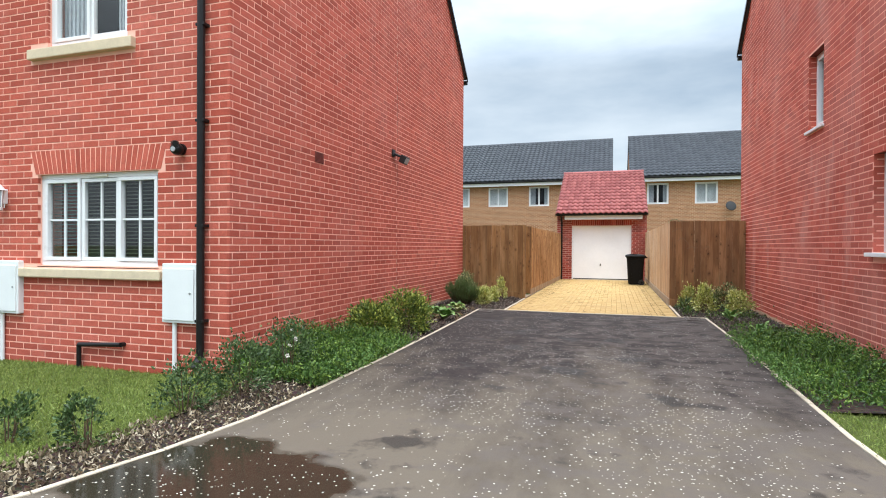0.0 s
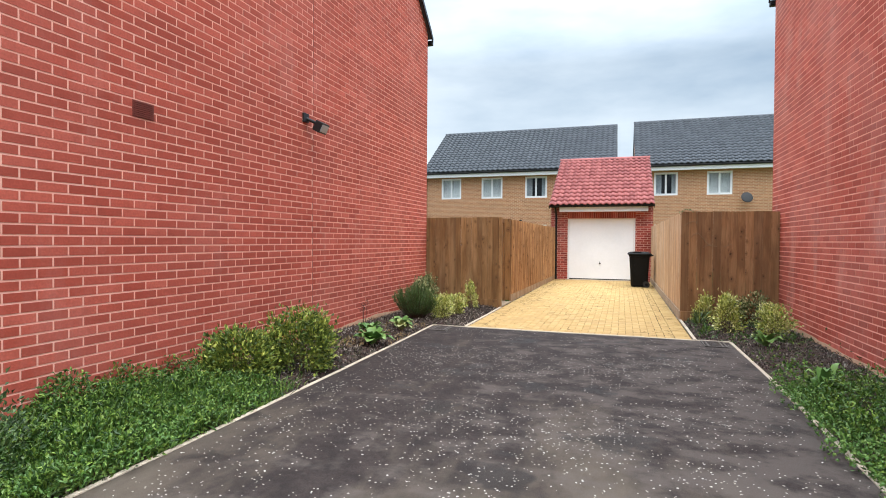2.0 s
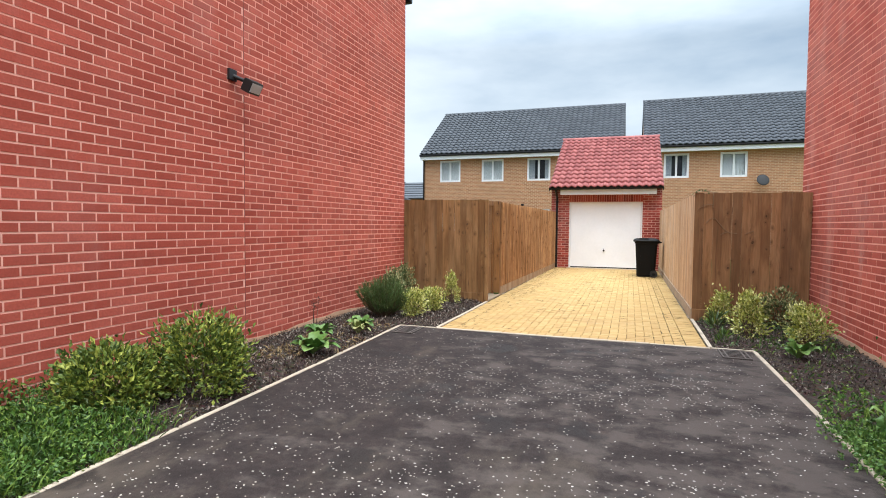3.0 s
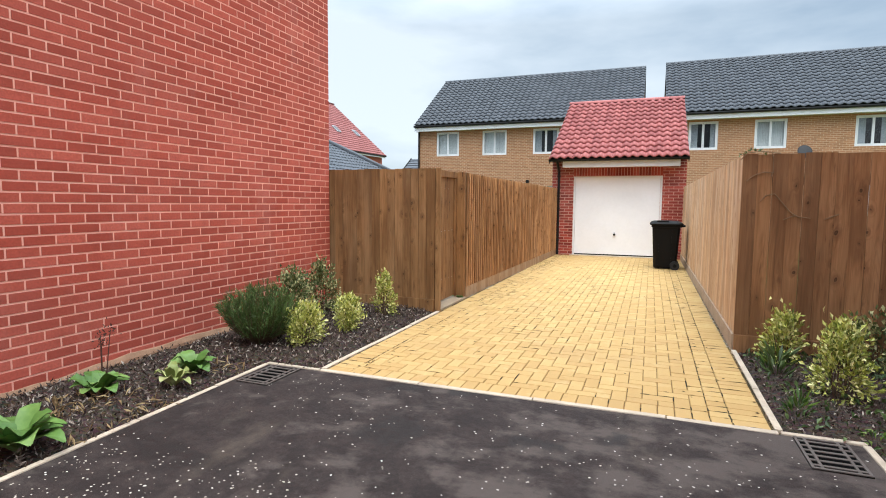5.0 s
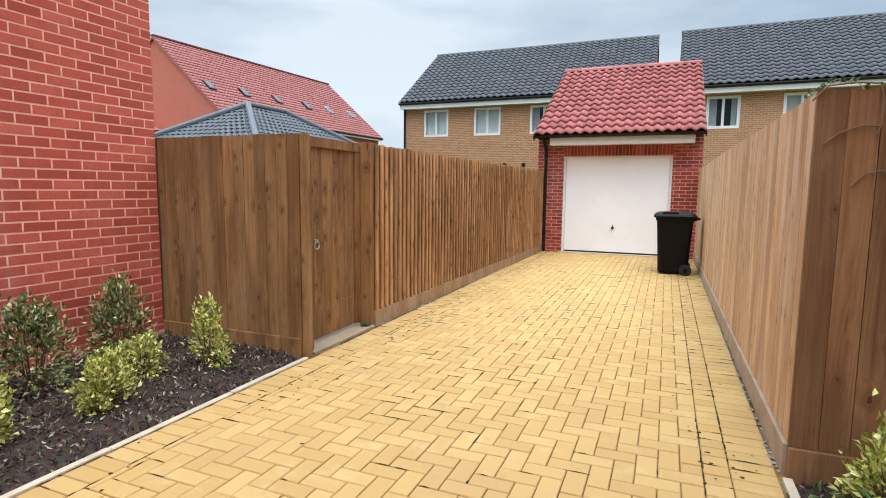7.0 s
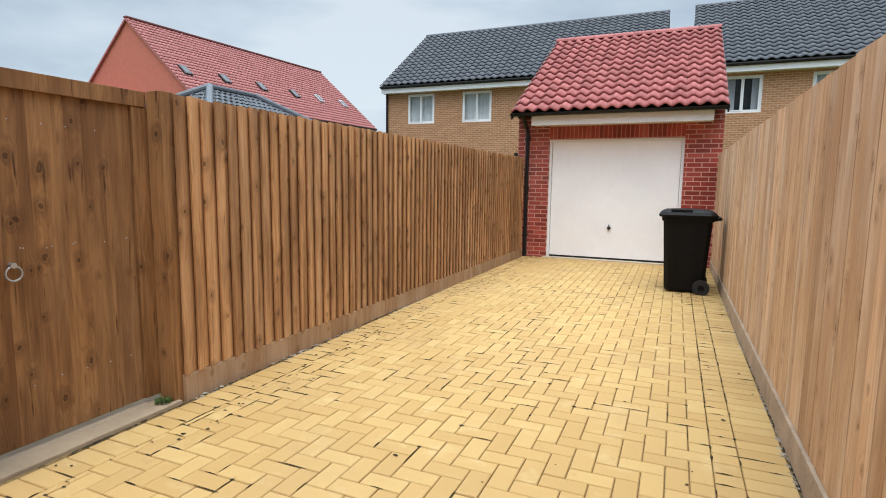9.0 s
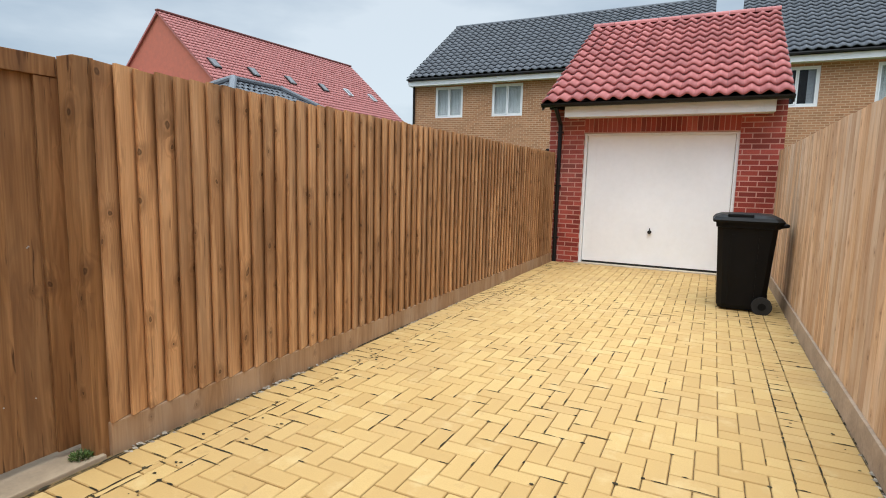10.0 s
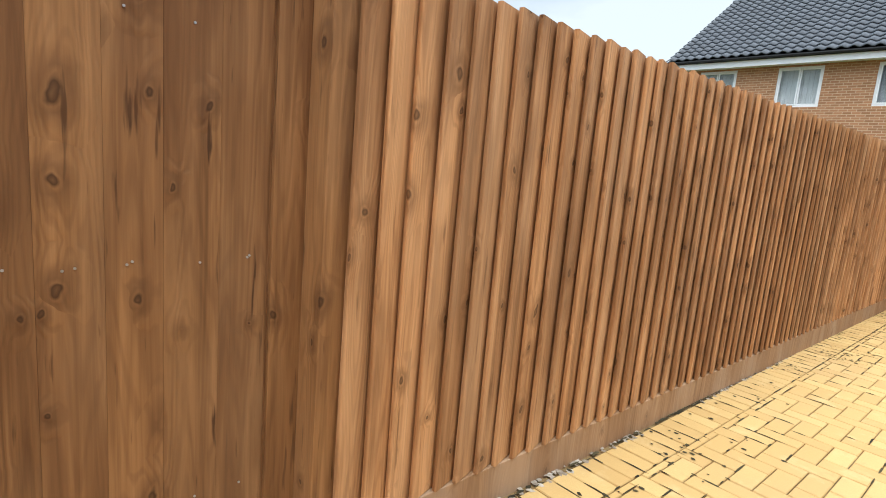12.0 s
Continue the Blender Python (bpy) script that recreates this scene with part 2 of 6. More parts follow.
WOOD = wood_mat("larch_lap_wood", (0.63, 0.362, 0.175), (0.47, 0.246, 0.109), (0.17, 0.08, 0.032), (0.52, 0.355, 0.21), 0.35, 0.17, knots=0.5, knot_dark=0.85)
# one timber in three tones: weathering and stain, with light and shade painted in
WOOD_PALE = wood_mat("pale_board_wood", (0.72, 0.49, 0.30), (0.58, 0.37, 0.21), (0.35, 0.19, 0.092), (0.64, 0.51, 0.38), 0.75, 0.27, knots=0.45, drips=0.4, knot_dark=0.7)
WOOD_BROWN = wood_mat("dark_brown_board_wood", (0.38, 0.205, 0.097), (0.275, 0.14, 0.062), (0.125, 0.06, 0.025), (0.32, 0.205, 0.115), 0.25, 0.26, knots=0.36, knot_dark=0.9)
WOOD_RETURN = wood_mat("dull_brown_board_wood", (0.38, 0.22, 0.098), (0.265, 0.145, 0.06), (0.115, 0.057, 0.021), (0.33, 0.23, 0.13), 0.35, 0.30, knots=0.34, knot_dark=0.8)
WOOD_GATE = wood_mat("gate_wood", (0.36, 0.19, 0.08), (0.24, 0.12, 0.046), (0.10, 0.043, 0.016), (0.28, 0.175, 0.095), 0.3, 0.14, 5.6, 4.0, 0.62, drips=0.9, knot_dark=0.85)
GRAVEL_WOOD = wood_mat("gravel_board_wood", (0.42, 0.27, 0.155), (0.33, 0.20, 0.108), (0.20, 0.11, 0.055), (0.40, 0.30, 0.21), 0.6, 0.12, knots=0.2, drips=0.2)
GRAVEL_GREY = plain("weathered_gravel_board", (0.36, 0.27, 0.19), 0.9, var=0.32, scale=5, bumpy=0.4, spec=0.2)


def tarmac_mat():
    m = Mat("worn_tarmac", 0.88, spec=0.22)
    w = m.world_co()
    agg = m.noise(330, 3, w)
    mid = m.noise(26, 5, w)
    big = m.noise(0.62, 6, m.scaled(1.2, 0.45, 1, w), 0.66)
    blot = m.noise(1.25, 5, w, 0.6)
    base = m.ramp(mid, (0.3, (0.022, 0.0165, 0.0155)), (0.7, (0.043, 0.032, 0.029)))
    base = m.mix(m.ramp(agg, (0.52, 0.0), (0.75, 0.6)), base, (0.17, 0.135, 0.115))
    base = m.mix(m.ramp(m.noise(5.5, 6, w, 0.7), (0.40, 0.7), (0.56, 0.0)), base, (0.020, 0.0155, 0.0145))
    along = m.node("ShaderNodeSeparateXYZ", Vector=w).outputs["Y"]
    silt = m.math("MULTIPLY", m.math("SUBTRACT", 5.7, along), 0.05)      # more silt towards the street
    dust = m.ramp(m.math("ADD", big, m.math("MAXIMUM", m.math("MINIMUM", silt, 0.2), -0.14)), (0.44, 0.0), (0.66, 0.9))
    base = m.mix(dust, base, (0.150, 0.120, 0.090))
    scuff = m.noise(2.6, 5, m.scaled(1.0, 1.3, 1, w), 0.65)               # dried pale dust in worn patches
    across = m.node("ShaderNodeSeparateXYZ", Vector=w).outputs["X"]
    lean = m.math("MAXIMUM", m.math("MINIMUM", m.math("MULTIPLY", m.math("ADD", across, 0.5), 0.05), 0.08), -0.08)   # fewer pale patches to the left, more to the right
    base = m.mix(m.ramp(m.math("ADD", scuff, lean), (0.48, 0.0), (0.62, 0.62)), base, (0.115, 0.094, 0.082))
    wet = m.ramp(blot, (0.575, 0.0), (0.625, 0.75))
    base = m.mix(wet, base, (0.020, 0.016, 0.0145))
    # a shallow puddle with its own outline at the mouth of the drive
    d = m.node("ShaderNodeVectorMath", Vector=m.scaled(0.52, 1.15, 1, w))
    d.operation = "DISTANCE"
    d.inputs[1].default_value = (-2.25 * 0.52, 2.05 * 1.15, 0)
    pud = m.math("ADD", d.outputs["Value"], m.math("MULTIPLY", m.math("SUBTRACT", m.noise(1.6, 4, w), 0.5), 1.1))
    pool = m.ramp(pud, (0.52, 1.0), (0.62, 0.0))
    base = m.mix(m.math("MULTIPLY", pool, 0.94), base, (0.022, 0.018, 0.011))
    m.colour(base)
    r = m.math("SUBTRACT", 0.86, m.math("MULTIPLY", wet, 0.25))
    m.rough(m.math("MAXIMUM", m.math("SUBTRACT", r, m.math("MULTIPLY", pool, 0.78)), 0.10))
    hgt = m.math("MULTIPLY", m.math("ADD", agg, mid), m.math("SUBTRACT", 1.0, pool))
    m.bump(hgt, 0.55, 0.006)
    return m.m


TARMAC = tarmac_mat()


def paver_mat():
    m = Mat("buff_yellow_block", 0.82, spec=0.35)
    w = m.world_co()
    base = m.ramp(m.rnd(), (0.0, (0.455, 0.288, 0.106)), (0.5, (0.495, 0.32, 0.12)), (1.0, (0.535, 0.362, 0.143)))
    g = m.noise(140, 4, w)
    base = m.mix(m.ramp(g, (0.35, 0.28), (0.65, 0.0)), base, (0.36, 0.235, 0.09))
    base = m.mix(m.ramp(m.noise(1.3, 5, w), (0.48, 0.0), (0.72, 0.5)), base, (0.43, 0.28, 0.12))
    base = m.mix(m.ramp(m.noise(4.2, 5, w, 0.65), (0.56, 0.0), (0.74, 0.45)), base, (0.60, 0.46, 0.24))
    base = m.mix(m.ramp(m.noise(6.5, 6, w, 0.7), (0.60, 0.0), (0.76, 0.4)), base, (0.27, 0.17, 0.075))
    m.colour(base).bump(g, 0.4, 0.003)
    return m.m


PAVER = paver_mat()


def joint_mat():
    m = Mat("sand_joint", 0.95, spec=0.2)
    w = m.world_co()
    base = m.ramp(m.noise(60, 4, w), (0.3, (0.15, 0.095, 0.038)), (0.7, (0.26, 0.17, 0.075)))
    moss = m.noise(1.8, 5, w, 0.65)
    base = m.mix(m.ramp(moss, (0.5, 0.0), (0.66, 0.9)), base, (0.035, 0.03, 0.016))
    m.colour(base).bump(m.noise(200, 3, w), 0.5, 0.004)
    return m.m


JOINT = joint_mat()


def soil_mat():
    m = Mat("bark_soil", 0.95, spec=0.2)
    w = m.world_co()
    v = m.node("ShaderNodeTexVoronoi", Vector=m.scaled(1, 1.7, 1, w), Scale=34.0).outputs["Color"]
    base = m.ramp(m.noise(18, 5, w), (0.3, (0.022, 0.015, 0.011)), (0.7, (0.075, 0.052, 0.038)))
    base = m.mix(0.25, base, m.mix(1.0, v, (0.12, 0.09, 0.075), "MULTIPLY"))
    m.colour(base).bump(m.noise(45, 5, w), 0.9, 0.02)
    return m.m


SOIL = soil_mat()


def chips_mat():
    m = Mat("bark_chips", 0.9, spec=0.25)
    m.colour(m.ramp(m.rnd(), (0.0, (0.022, 0.016, 0.013)), (0.5, (0.075, 0.055, 0.045)), (0.82, (0.19, 0.15, 0.125)), (1.0, (0.52, 0.46, 0.39))))
    m.bump(m.noise(120, 3, m.world_co()), 0.5, 0.003)
    return m.m


CHIPS = chips_mat()


def pale_chips_mat():
    m = Mat("dried_bark_chips", 0.9, spec=0.25)
    m.colour(m.ramp(m.rnd(), (0.0, (0.05, 0.036, 0.023)), (0.4, (0.15, 0.108, 0.068)), (0.75, (0.31, 0.24, 0.155)), (1.0, (0.56, 0.48, 0.36))))
    m.bump(m.noise(120, 3, m.world_co()), 0.5, 0.003)
    return m.m


CHIPS_PALE = pale_chips_mat()


def grass_ground_mat():
    m = Mat("lawn_ground", 0.95, spec=0.2)
    w = m.world_co()
    base = m.ramp(m.noise(5, 5, w), (0.3, (0.075, 0.105, 0.02)), (0.7, (0.13, 0.165, 0.035)))
    m.colour(m.mix(m.ramp(m.noise(70, 4, w), (0.4, 0.5), (0.65, 0.0)), base, (0.05, 0.05, 0.02))).bump(m.noise(90, 4, w), 0.8, 0.02)
    return m.m


LAWN = grass_ground_mat()


def leaf_mat(name, lo, mid, hi, edge=None, rough=0.5):
    m = Mat(name, rough, spec=0.4)
    base = m.ramp(m.rnd(), (0.0, lo), (0.55, mid), (1.0, hi))
    base = m.mix(m.ramp(m.noise(40, 3, m.world_co()), (0.35, 0.35), (0.65, 0.0)), base, lo)
    m.colour(base)
    m.b.inputs["Transmission Weight"].default_value = 0.0
    m.b.inputs["Subsurface Weight"].default_value = 0.0
    return m.m


BLADE = leaf_mat("grass_blades", (0.11, 0.16, 0.025), (0.19, 0.25, 0.045), (0.30, 0.34, 0.085))
LEAF_WEED = leaf_mat("weed_leaves", (0.02, 0.052, 0.008), (0.07, 0.152, 0.018), (0.22, 0.32, 0.05))
LEAF_WEED_LIGHT = leaf_mat("light_weed_leaves", (0.05, 0.115, 0.02), (0.095, 0.195, 0.034), (0.19, 0.29, 0.065))
LEAF_ROSE = leaf_mat("rose_leaves", (0.025, 0.05, 0.013), (0.055, 0.105, 0.026), (0.13, 0.19, 0.06))
LEAF_ESC = leaf_mat("shrub_leaves", (0.035, 0.065, 0.012), (0.16, 0.22, 0.032), (0.46, 0.48, 0.085))
LEAF_VAR = leaf_mat("variegated_leaves", (0.11, 0.155, 0.03), (0.52, 0.54, 0.10), (0.97, 0.92, 0.46))
LEAF_VAR_DULL = leaf_mat("grey_variegated_leaves", (0.045, 0.075, 0.022), (0.16, 0.20, 0.06), (0.72, 0.68, 0.36))
LEAF_ROSEMARY = leaf_mat("needle_leaves", (0.045, 0.08, 0.02), (0.085, 0.145, 0.034), (0.15, 0.225, 0.06))
LEAF_BIG = leaf_mat("broad_leaves", (0.065, 0.145, 0.03), (0.12, 0.235, 0.05), (0.22, 0.34, 0.10))
CRUMBLE = leaf_mat("mortar_crumb", (0.18, 0.145, 0.105), (0.30, 0.25, 0.19), (0.45, 0.40, 0.32), rough=0.95)
PETAL = leaf_mat("fallen_petals", (0.42, 0.37, 0.30), (0.66, 0.61, 0.53), (0.86, 0.83, 0.76))
LITTER = leaf_mat("dark_litter", (0.018, 0.014, 0.006), (0.035, 0.028, 0.011), (0.07, 0.055, 0.022), rough=0.98)


# ---- building helpers ----
def thing(name, loc, label, category, group="", kind=""):
    """An Empty at the base of a thing; its parts are built in world places and hang under it."""
    e = new(name)
    e.empty_display_size = 0.2
    e.location = loc
    return tagged(e, label, category, group, kind)


def hang(ob, parent):
    if parent is not None:
        ob.parent = parent
        if parent.type == "EMPTY":
            ob.matrix_parent_inverse = Matrix.Translation(-Vector(parent.location))
    return ob


def part(name, bm, material, parent=None, label="", smooth=False):
    me = bpy.data.meshes.new(name)
    bmesh.ops.recalc_face_normals(bm, faces=bm.faces)
    bm.to_mesh(me)
    bm.free()
    me.materials.append(material)
    if smooth:
        me.polygons.foreach_set("use_smooth", [True] * len(me.polygons))
    ob = hang(new(name, me), parent)
    return tagged(ob, label)


def raw(name, verts, faces, material, parent=None, label="", kind=""):
    me = bpy.data.meshes.new(name)
    me.from_pydata(verts, [], faces)
    me.materials.append(material)
    return tagged(hang(new(name, me), parent), label, kind=kind)


def block(bm, x0, x1, y0, y1, z0, z1, bevel=0.0, m=None):
    r = bmesh.ops.create_cube(bm, size=1.0)
    vs = r["verts"]
    for v in vs:
        v.co = Vector((x0 + (v.co.x + 0.5) * (x1 - x0), y0 + (v.co.y + 0.5) * (y1 - y0), z0 + (v.co.z + 0.5) * (z1 - z0)))
    if bevel:
        es = list({e for v in vs for e in v.link_edges})
        out = bmesh.ops.bevel(bm, geom=es, offset=bevel, segments=2, affect="EDGES", profile=0.6)
        vs = list({v for f in out["faces"] for v in f.verts} | {v for v in vs if v.is_valid})
    if m is not None:
        for v in vs:
            v.co = m @ v.co
    return bm


def solid(x0, x1, y0, y1, z0, z1, bevel=0.0):
    return block(bmesh.new(), x0, x1, y0, y1, z0, z1, bevel)


def rod(bm, a, b, r, r2=None, n=12):
    a, b = Vector(a), Vector(b)
    d = b - a
    m = Matrix.Translation((a + b) / 2) @ d.to_track_quat("Z", "Y").to_matrix().to_4x4()
    bmesh.ops.create_cone(bm, cap_ends=True, segments=n, radius1=r, radius2=r if r2 is None else r2, depth=d.length, matrix=m)
    return bm


def prism(bm, poly, axis, lo, hi):
    """A flat outline (pairs) drawn out along axis: 'x' gives pairs (y, z), 'y' gives (x, z), 'z' gives (x, y)."""
    def at(p, d):
        return {"x": (d, p[0], p[1]), "y": (p[0], d, p[1]), "z": (p[0], p[1], d)}[axis]
    a = [bm.verts.new(at(p, lo)) for p in poly]
    b = [bm.verts.new(at(p, hi)) for p in poly]
    bm.faces.new(a)
    bm.faces.new(b[::-1])
    n = len(poly)
    for i in range(n):
        bm.faces.new((a[i], b[i], b[(i + 1) % n], a[(i + 1) % n]))
    return bm


CUBE_F = [(0, 1, 3, 2), (4, 6, 7, 5), (0, 4, 5, 1), (2, 3, 7, 6), (0, 2, 6, 4), (1, 5, 7, 3)]


def boxes_mesh(name, rects, material, parent, kind="stuff", label=""):
    """Many plain boxes (x0, x1, y0, y1, z0, z1) in one mesh."""
    verts, faces = [], []
    for x0, x1, y0, y1, z0, z1 in rects:
        k = len(verts)
        verts += [(x, y, z) for x in (x0, x1) for y in (y0, y1) for z in (z0, z1)]
        faces += [tuple(k + i for i in f) for f in CUBE_F]
    return raw(name, verts, faces, material, parent, label, kind)


# ---- brickwork ----
COURSE, STRETCH, GAP = 0.0791, 0.236, 0.0152


def courses(u0, u1, z0, z1, holes=(), span=None, shift=0.0):
    """Stretcher-bond bricks between u0 and u1: (ua, ub, za, zb), cut round holes and to span(z), the wall's reach at a height."""
    out = []
    n = 0
    z = z0
    while z < z1 - 0.03:
        za, zb = z + GAP / 2, min(z + COURSE, z1) - GAP / 2
        lo, hi = (u0, u1) if span is None else span(z + COURSE / 2)
        lo, hi = max(lo, u0), min(hi, u1)
        start = u0 + shift - (STRETCH / 2 if n % 2 else 0)
        u = start + math.floor((lo - start) / STRETCH) * STRETCH
        while u < hi:
            runs = [(max(u + GAP / 2, lo), min(u + STRETCH - GAP / 2, hi))]
            for h0, h1, g0, g1 in holes:
                if za < g1 - 0.01 and zb > g0 + 0.01:
                    nxt = []
                    h0, h1 = h0 + 0.003, h1 - 0.003
                    for a, b in runs:
                        if h1 <= a or h0 >= b:
                            nxt.append((a, b))
                        else:
                            nxt += [(a, h0), (h1, b)]
                    runs = nxt
            out += [(a, b, za, zb) for a, b in runs if b - a > 0.02]
            u += STRETCH
        z += COURSE
        n += 1
    return out


def lay_bricks(bricks, axis, face, sign, material, parent, near=None, limit=300):
    """Bricks standing proud of a wall's face. axis 'x': the wall lies across x and u runs along y. The ones in near, a stretch (u0, u1, z0, z1), are single objects."""
    proud, deep = 0.003, 0.03
    d0, d1 = sorted((face + sign * proud, face - sign * deep))
    whole = STRETCH - GAP
    shared, rest, count = None, [], 0
    for a, b, za, zb in bricks:
        full = abs(b - a - whole) < 0.002 and abs(zb - za - (COURSE - GAP)) < 0.002
        inside = near and near[0] <= (a + b) / 2 <= near[1] and near[2] <= (za + zb) / 2 <= near[3]
        if full and inside and count < limit:
            if shared is None:
                hw, hz, hd = whole / 2, (COURSE - GAP) / 2, (d1 - d0) / 2
                bm = bmesh.new()
                if axis == "x":
                    block(bm, -hd, hd, -hw, hw, -hz, hz)
                else:
                    block(bm, -hw, hw, -hd, hd, -hz, hz)
                shared = bpy.data.meshes.new("brick")
                bm.to_mesh(shared)
                bm.free()
                shared.materials.append(material)
            o = hang(new("brick", shared), parent)
            c = ((d0 + d1) / 2, (a + b) / 2, (za + zb) / 2)
            o.location = c if axis == "x" else (c[1], c[0], c[2])
            count += 1
        elif axis == "x":
            rest.append((d0, d1, a, b, za, zb))
        else:
            rest.append((a, b, d0, d1, za, zb))
    if rest:
        boxes_mesh("brickwork", rest, material, parent)


# ---- ground, road surface, beds ----
def left_kerb(y):
    ks = [(-9, -30), (-2.6, -30), (-2.0, -9.0), (-1.2, -6.0), (-0.4, -4.4), (0.6, -3.35), (1.6, -2.84), (2.0, -2.72), (2.65, -2.58), (3.35, -2.51), (4.1, -2.49), (5.7, -2.50), (7.6, -2.53), (10.65, -2.63)]
    return float(np.interp(y, [k[0] for k in ks], [k[1] for k in ks]))


def right_kerb(y):
    ks = [(-9, 30), (-2.6, 30), (-2.0, 8.0), (-1.2, 5.0), (-0.4, 3.4), (0.6, 2.3), (1.6, 1.8), (3.4, 1.61), (5.4, 1.65), (8.1, 1.70), (10.65, 1.69)]
    return float(np.interp(y, [k[0] for k in ks], [k[1] for k in ks]))


def bumps(x, y, a, s):
    return a * noise.fractal(Vector((x * s, y * s, 3.1)), 1.0, 2.0, 4)


def sheet(name, xa, xb, ya, yb, step, height, material, label, category, inside=None):
    """A laid surface with a height function."""
    nx, ny = max(2, round((xb - xa) / step)), max(2, round((yb - ya) / step))
    verts = [(xa + (xb - xa) * i / nx, ya + (yb - ya) * j / ny, 0) for j in range(ny + 1) for i in range(nx + 1)]
    verts = [(x, y, height(x, y)) for x, y, _ in verts]
    faces = []
    for j in range(ny):
        for i in range(nx):
            k = j * (nx + 1) + i
            if inside is None or inside((verts[k][0] + verts[k + 1][0]) / 2, (verts[k][1] + verts[k + nx + 1][1]) / 2):
                faces.append((k, k + 1, k + nx + 2, k + nx + 1))
    ob = raw(name, verts, faces, material)
    ob.data.polygons.foreach_set("use_smooth", [True] * len(ob.data.polygons))
    return tagged(ob, label, category, kind="structure")


raw("ground", [(-900, -900, -0.16), (900, -900, -0.16), (900, 1200, -0.16), (-900, 1200, -0.16)], [(0, 1, 2, 3)], LAWN)
tagged(bpy.data.objects["ground"], "flat grassy ground round the houses", "ground", kind="structure")

# tarmac: one slab that follows both kerbs
ys = [-9 + 0.25 * i for i in range(79)] + [10.62]
tv, tf = [], []
for y in ys:
    l, r = left_kerb(y) + 0.0, right_kerb(y)
    for q in range(9):
        tv.append((l + (r - l) * q / 8, y, bumps(l + (r - l) * q / 8, y, 0.006, 0.7)))
for j in range(len(ys) - 1):
    for q in range(8):
        k = j * 9 + q
        tf.append((k, k + 1, k + 10, k + 9))
tar = raw("driveway", tv, tf, TARMAC)
tagged(tar, "dark worn tarmac drive with damp patches and scattered white petals", "driveway", kind="structure")
tar.data.polygons.foreach_set("use_smooth", [True] * len(tar.data.polygons))


def lawn_side(y):
    """Where the front lawn ends against the bed."""
    return float(np.interp(y, [0.6, 1.5, 1.77, 2.03, 2.34, 2.77, 3.67, 4.25], [-4.2, -3.46, -3.34, -3.24, -3.15, -3.1, -3.19, -3.42]))


def in_left_bed(x, y):
    edge = left_kerb(y) - 0.02 if y < 10.64 else -2.13
    lawn_edge = lawn_side(y) if y < 4.25 else -3.76
    return lawn_edge - 0.05 < x < edge


def in_right_bed(x, y):
    edge = right_kerb(y) + 0.02 if y < 10.64 else 1.27
    return edge < x < 2.8


def bed_h(x, y):
    k = left_kerb(y) if y < 10.64 else -2.13
    rise = min(1.0, max(0.0, (k - x) / 0.25))
    return -0.03 + 0.055 * rise + bumps(x, y, 0.02, 3.0)


def rbed_h(x, y):
    k = right_kerb(y) if y < 10.64 else 1.27
    rise = min(1.0, max(0.0, (x - k) / 0.25))
    return -0.03 + 0.05 * rise + bumps(x, y, 0.02, 3.0)


def lawn_h(x, y):
    return 0.028 - 0.13 * max(0.0, min(1.0, (y - 1.5) / 2.7)) * max(0.0, min(1.0, (-x - 3.2) / 1.4)) + bumps(x, y, 0.012, 1.5)


sheet("bed_left", -3.85, -2.05, 1.0, 13.5, 0.08, bed_h, SOIL, "narrow planting bed mulched with dark bark along the wall", "flower bed", in_left_bed)
sheet("bed_right", 1.2, 2.85, 4.6, 13.0, 0.08, rbed_h, SOIL, "narrow planting bed of bare soil along the wall", "flower bed", in_right_bed)
sheet("lawn_left", -14, -2.4, -2.0, 4.3, 0.16, lawn_h, LAWN, "mown front lawn beside the drive", "lawn", lambda x, y: x < min(left_kerb(y) - 0.04, lawn_side(y) + 0.12 if y > 0.6 else 9))
sheet("lawn_right", 1.5, 9, -2.0, 4.7, 0.16, lambda x, y: -0.015 + bumps(x, y, 0.012, 1.5), LAWN, "strip of lawn beside the drive and house wall", "lawn", lambda x, y: x > right_kerb(y) + 0.04)

# pale concrete edging, stone by stone
edging = thing("kerb", (0, 10.64, 0), "pale concrete path edging round the drive", "kerb", kind="structure")


def edge_run(points, width=0.042, top=0.008):
    """Edging stones along a line of (x, y) points, about 0.9 m each, with thin joints."""
    for (xa, ya), (xb, yb) in zip(points, points[1:]):
        d = Vector((xb - xa, yb - ya, 0))
        ln = d.length
        m = Matrix.Translation((xa, ya, 0)) @ Matrix.Rotation(math.atan2(d.y, d.x), 4, "Z")
        part("edging_stone", block(bmesh.new(), 0.003, ln - 0.003, -width / 2, width / 2, -0.12, top + random.uniform(-0.003, 0.003), 0.006, m), EDGING, edging)


lk = [-0.4, 0.2, 0.9, 1.6, 2.3, 3.0, 3.9, 4.8, 5.7, 6.6, 7.5, 8.4, 9.3, 10.0, 10.62]
edge_run([(left_kerb(y) - 0.012, y) for y in lk])
edge_run([(right_kerb(y) + 0.012, y) for y in lk])
edge_run([(x, 10.645) for x in (-2.655, -2.12)])
edge_run([(x, 10.645) for x in (-2.11, -1.2, -0.3, 0.6, 1.255)], 0.055)
edge_run([(x, 10.645) for x in (1.265, 1.715)])
edge_run([(-2.105, y) for y in (10.68, 11.6, 12.5, 13.36)], 0.045, 0.012)
edge_run([(1.262, y) for y in (10.68, 11.5, 12.3, 12.72)], 0.045, 0.012)
part("threshold", solid(-2.36, -2.12, 13.50, 14.55, -0.1, 0.012, 0.008), SLAB, edging, "worn concrete strip under the gate")

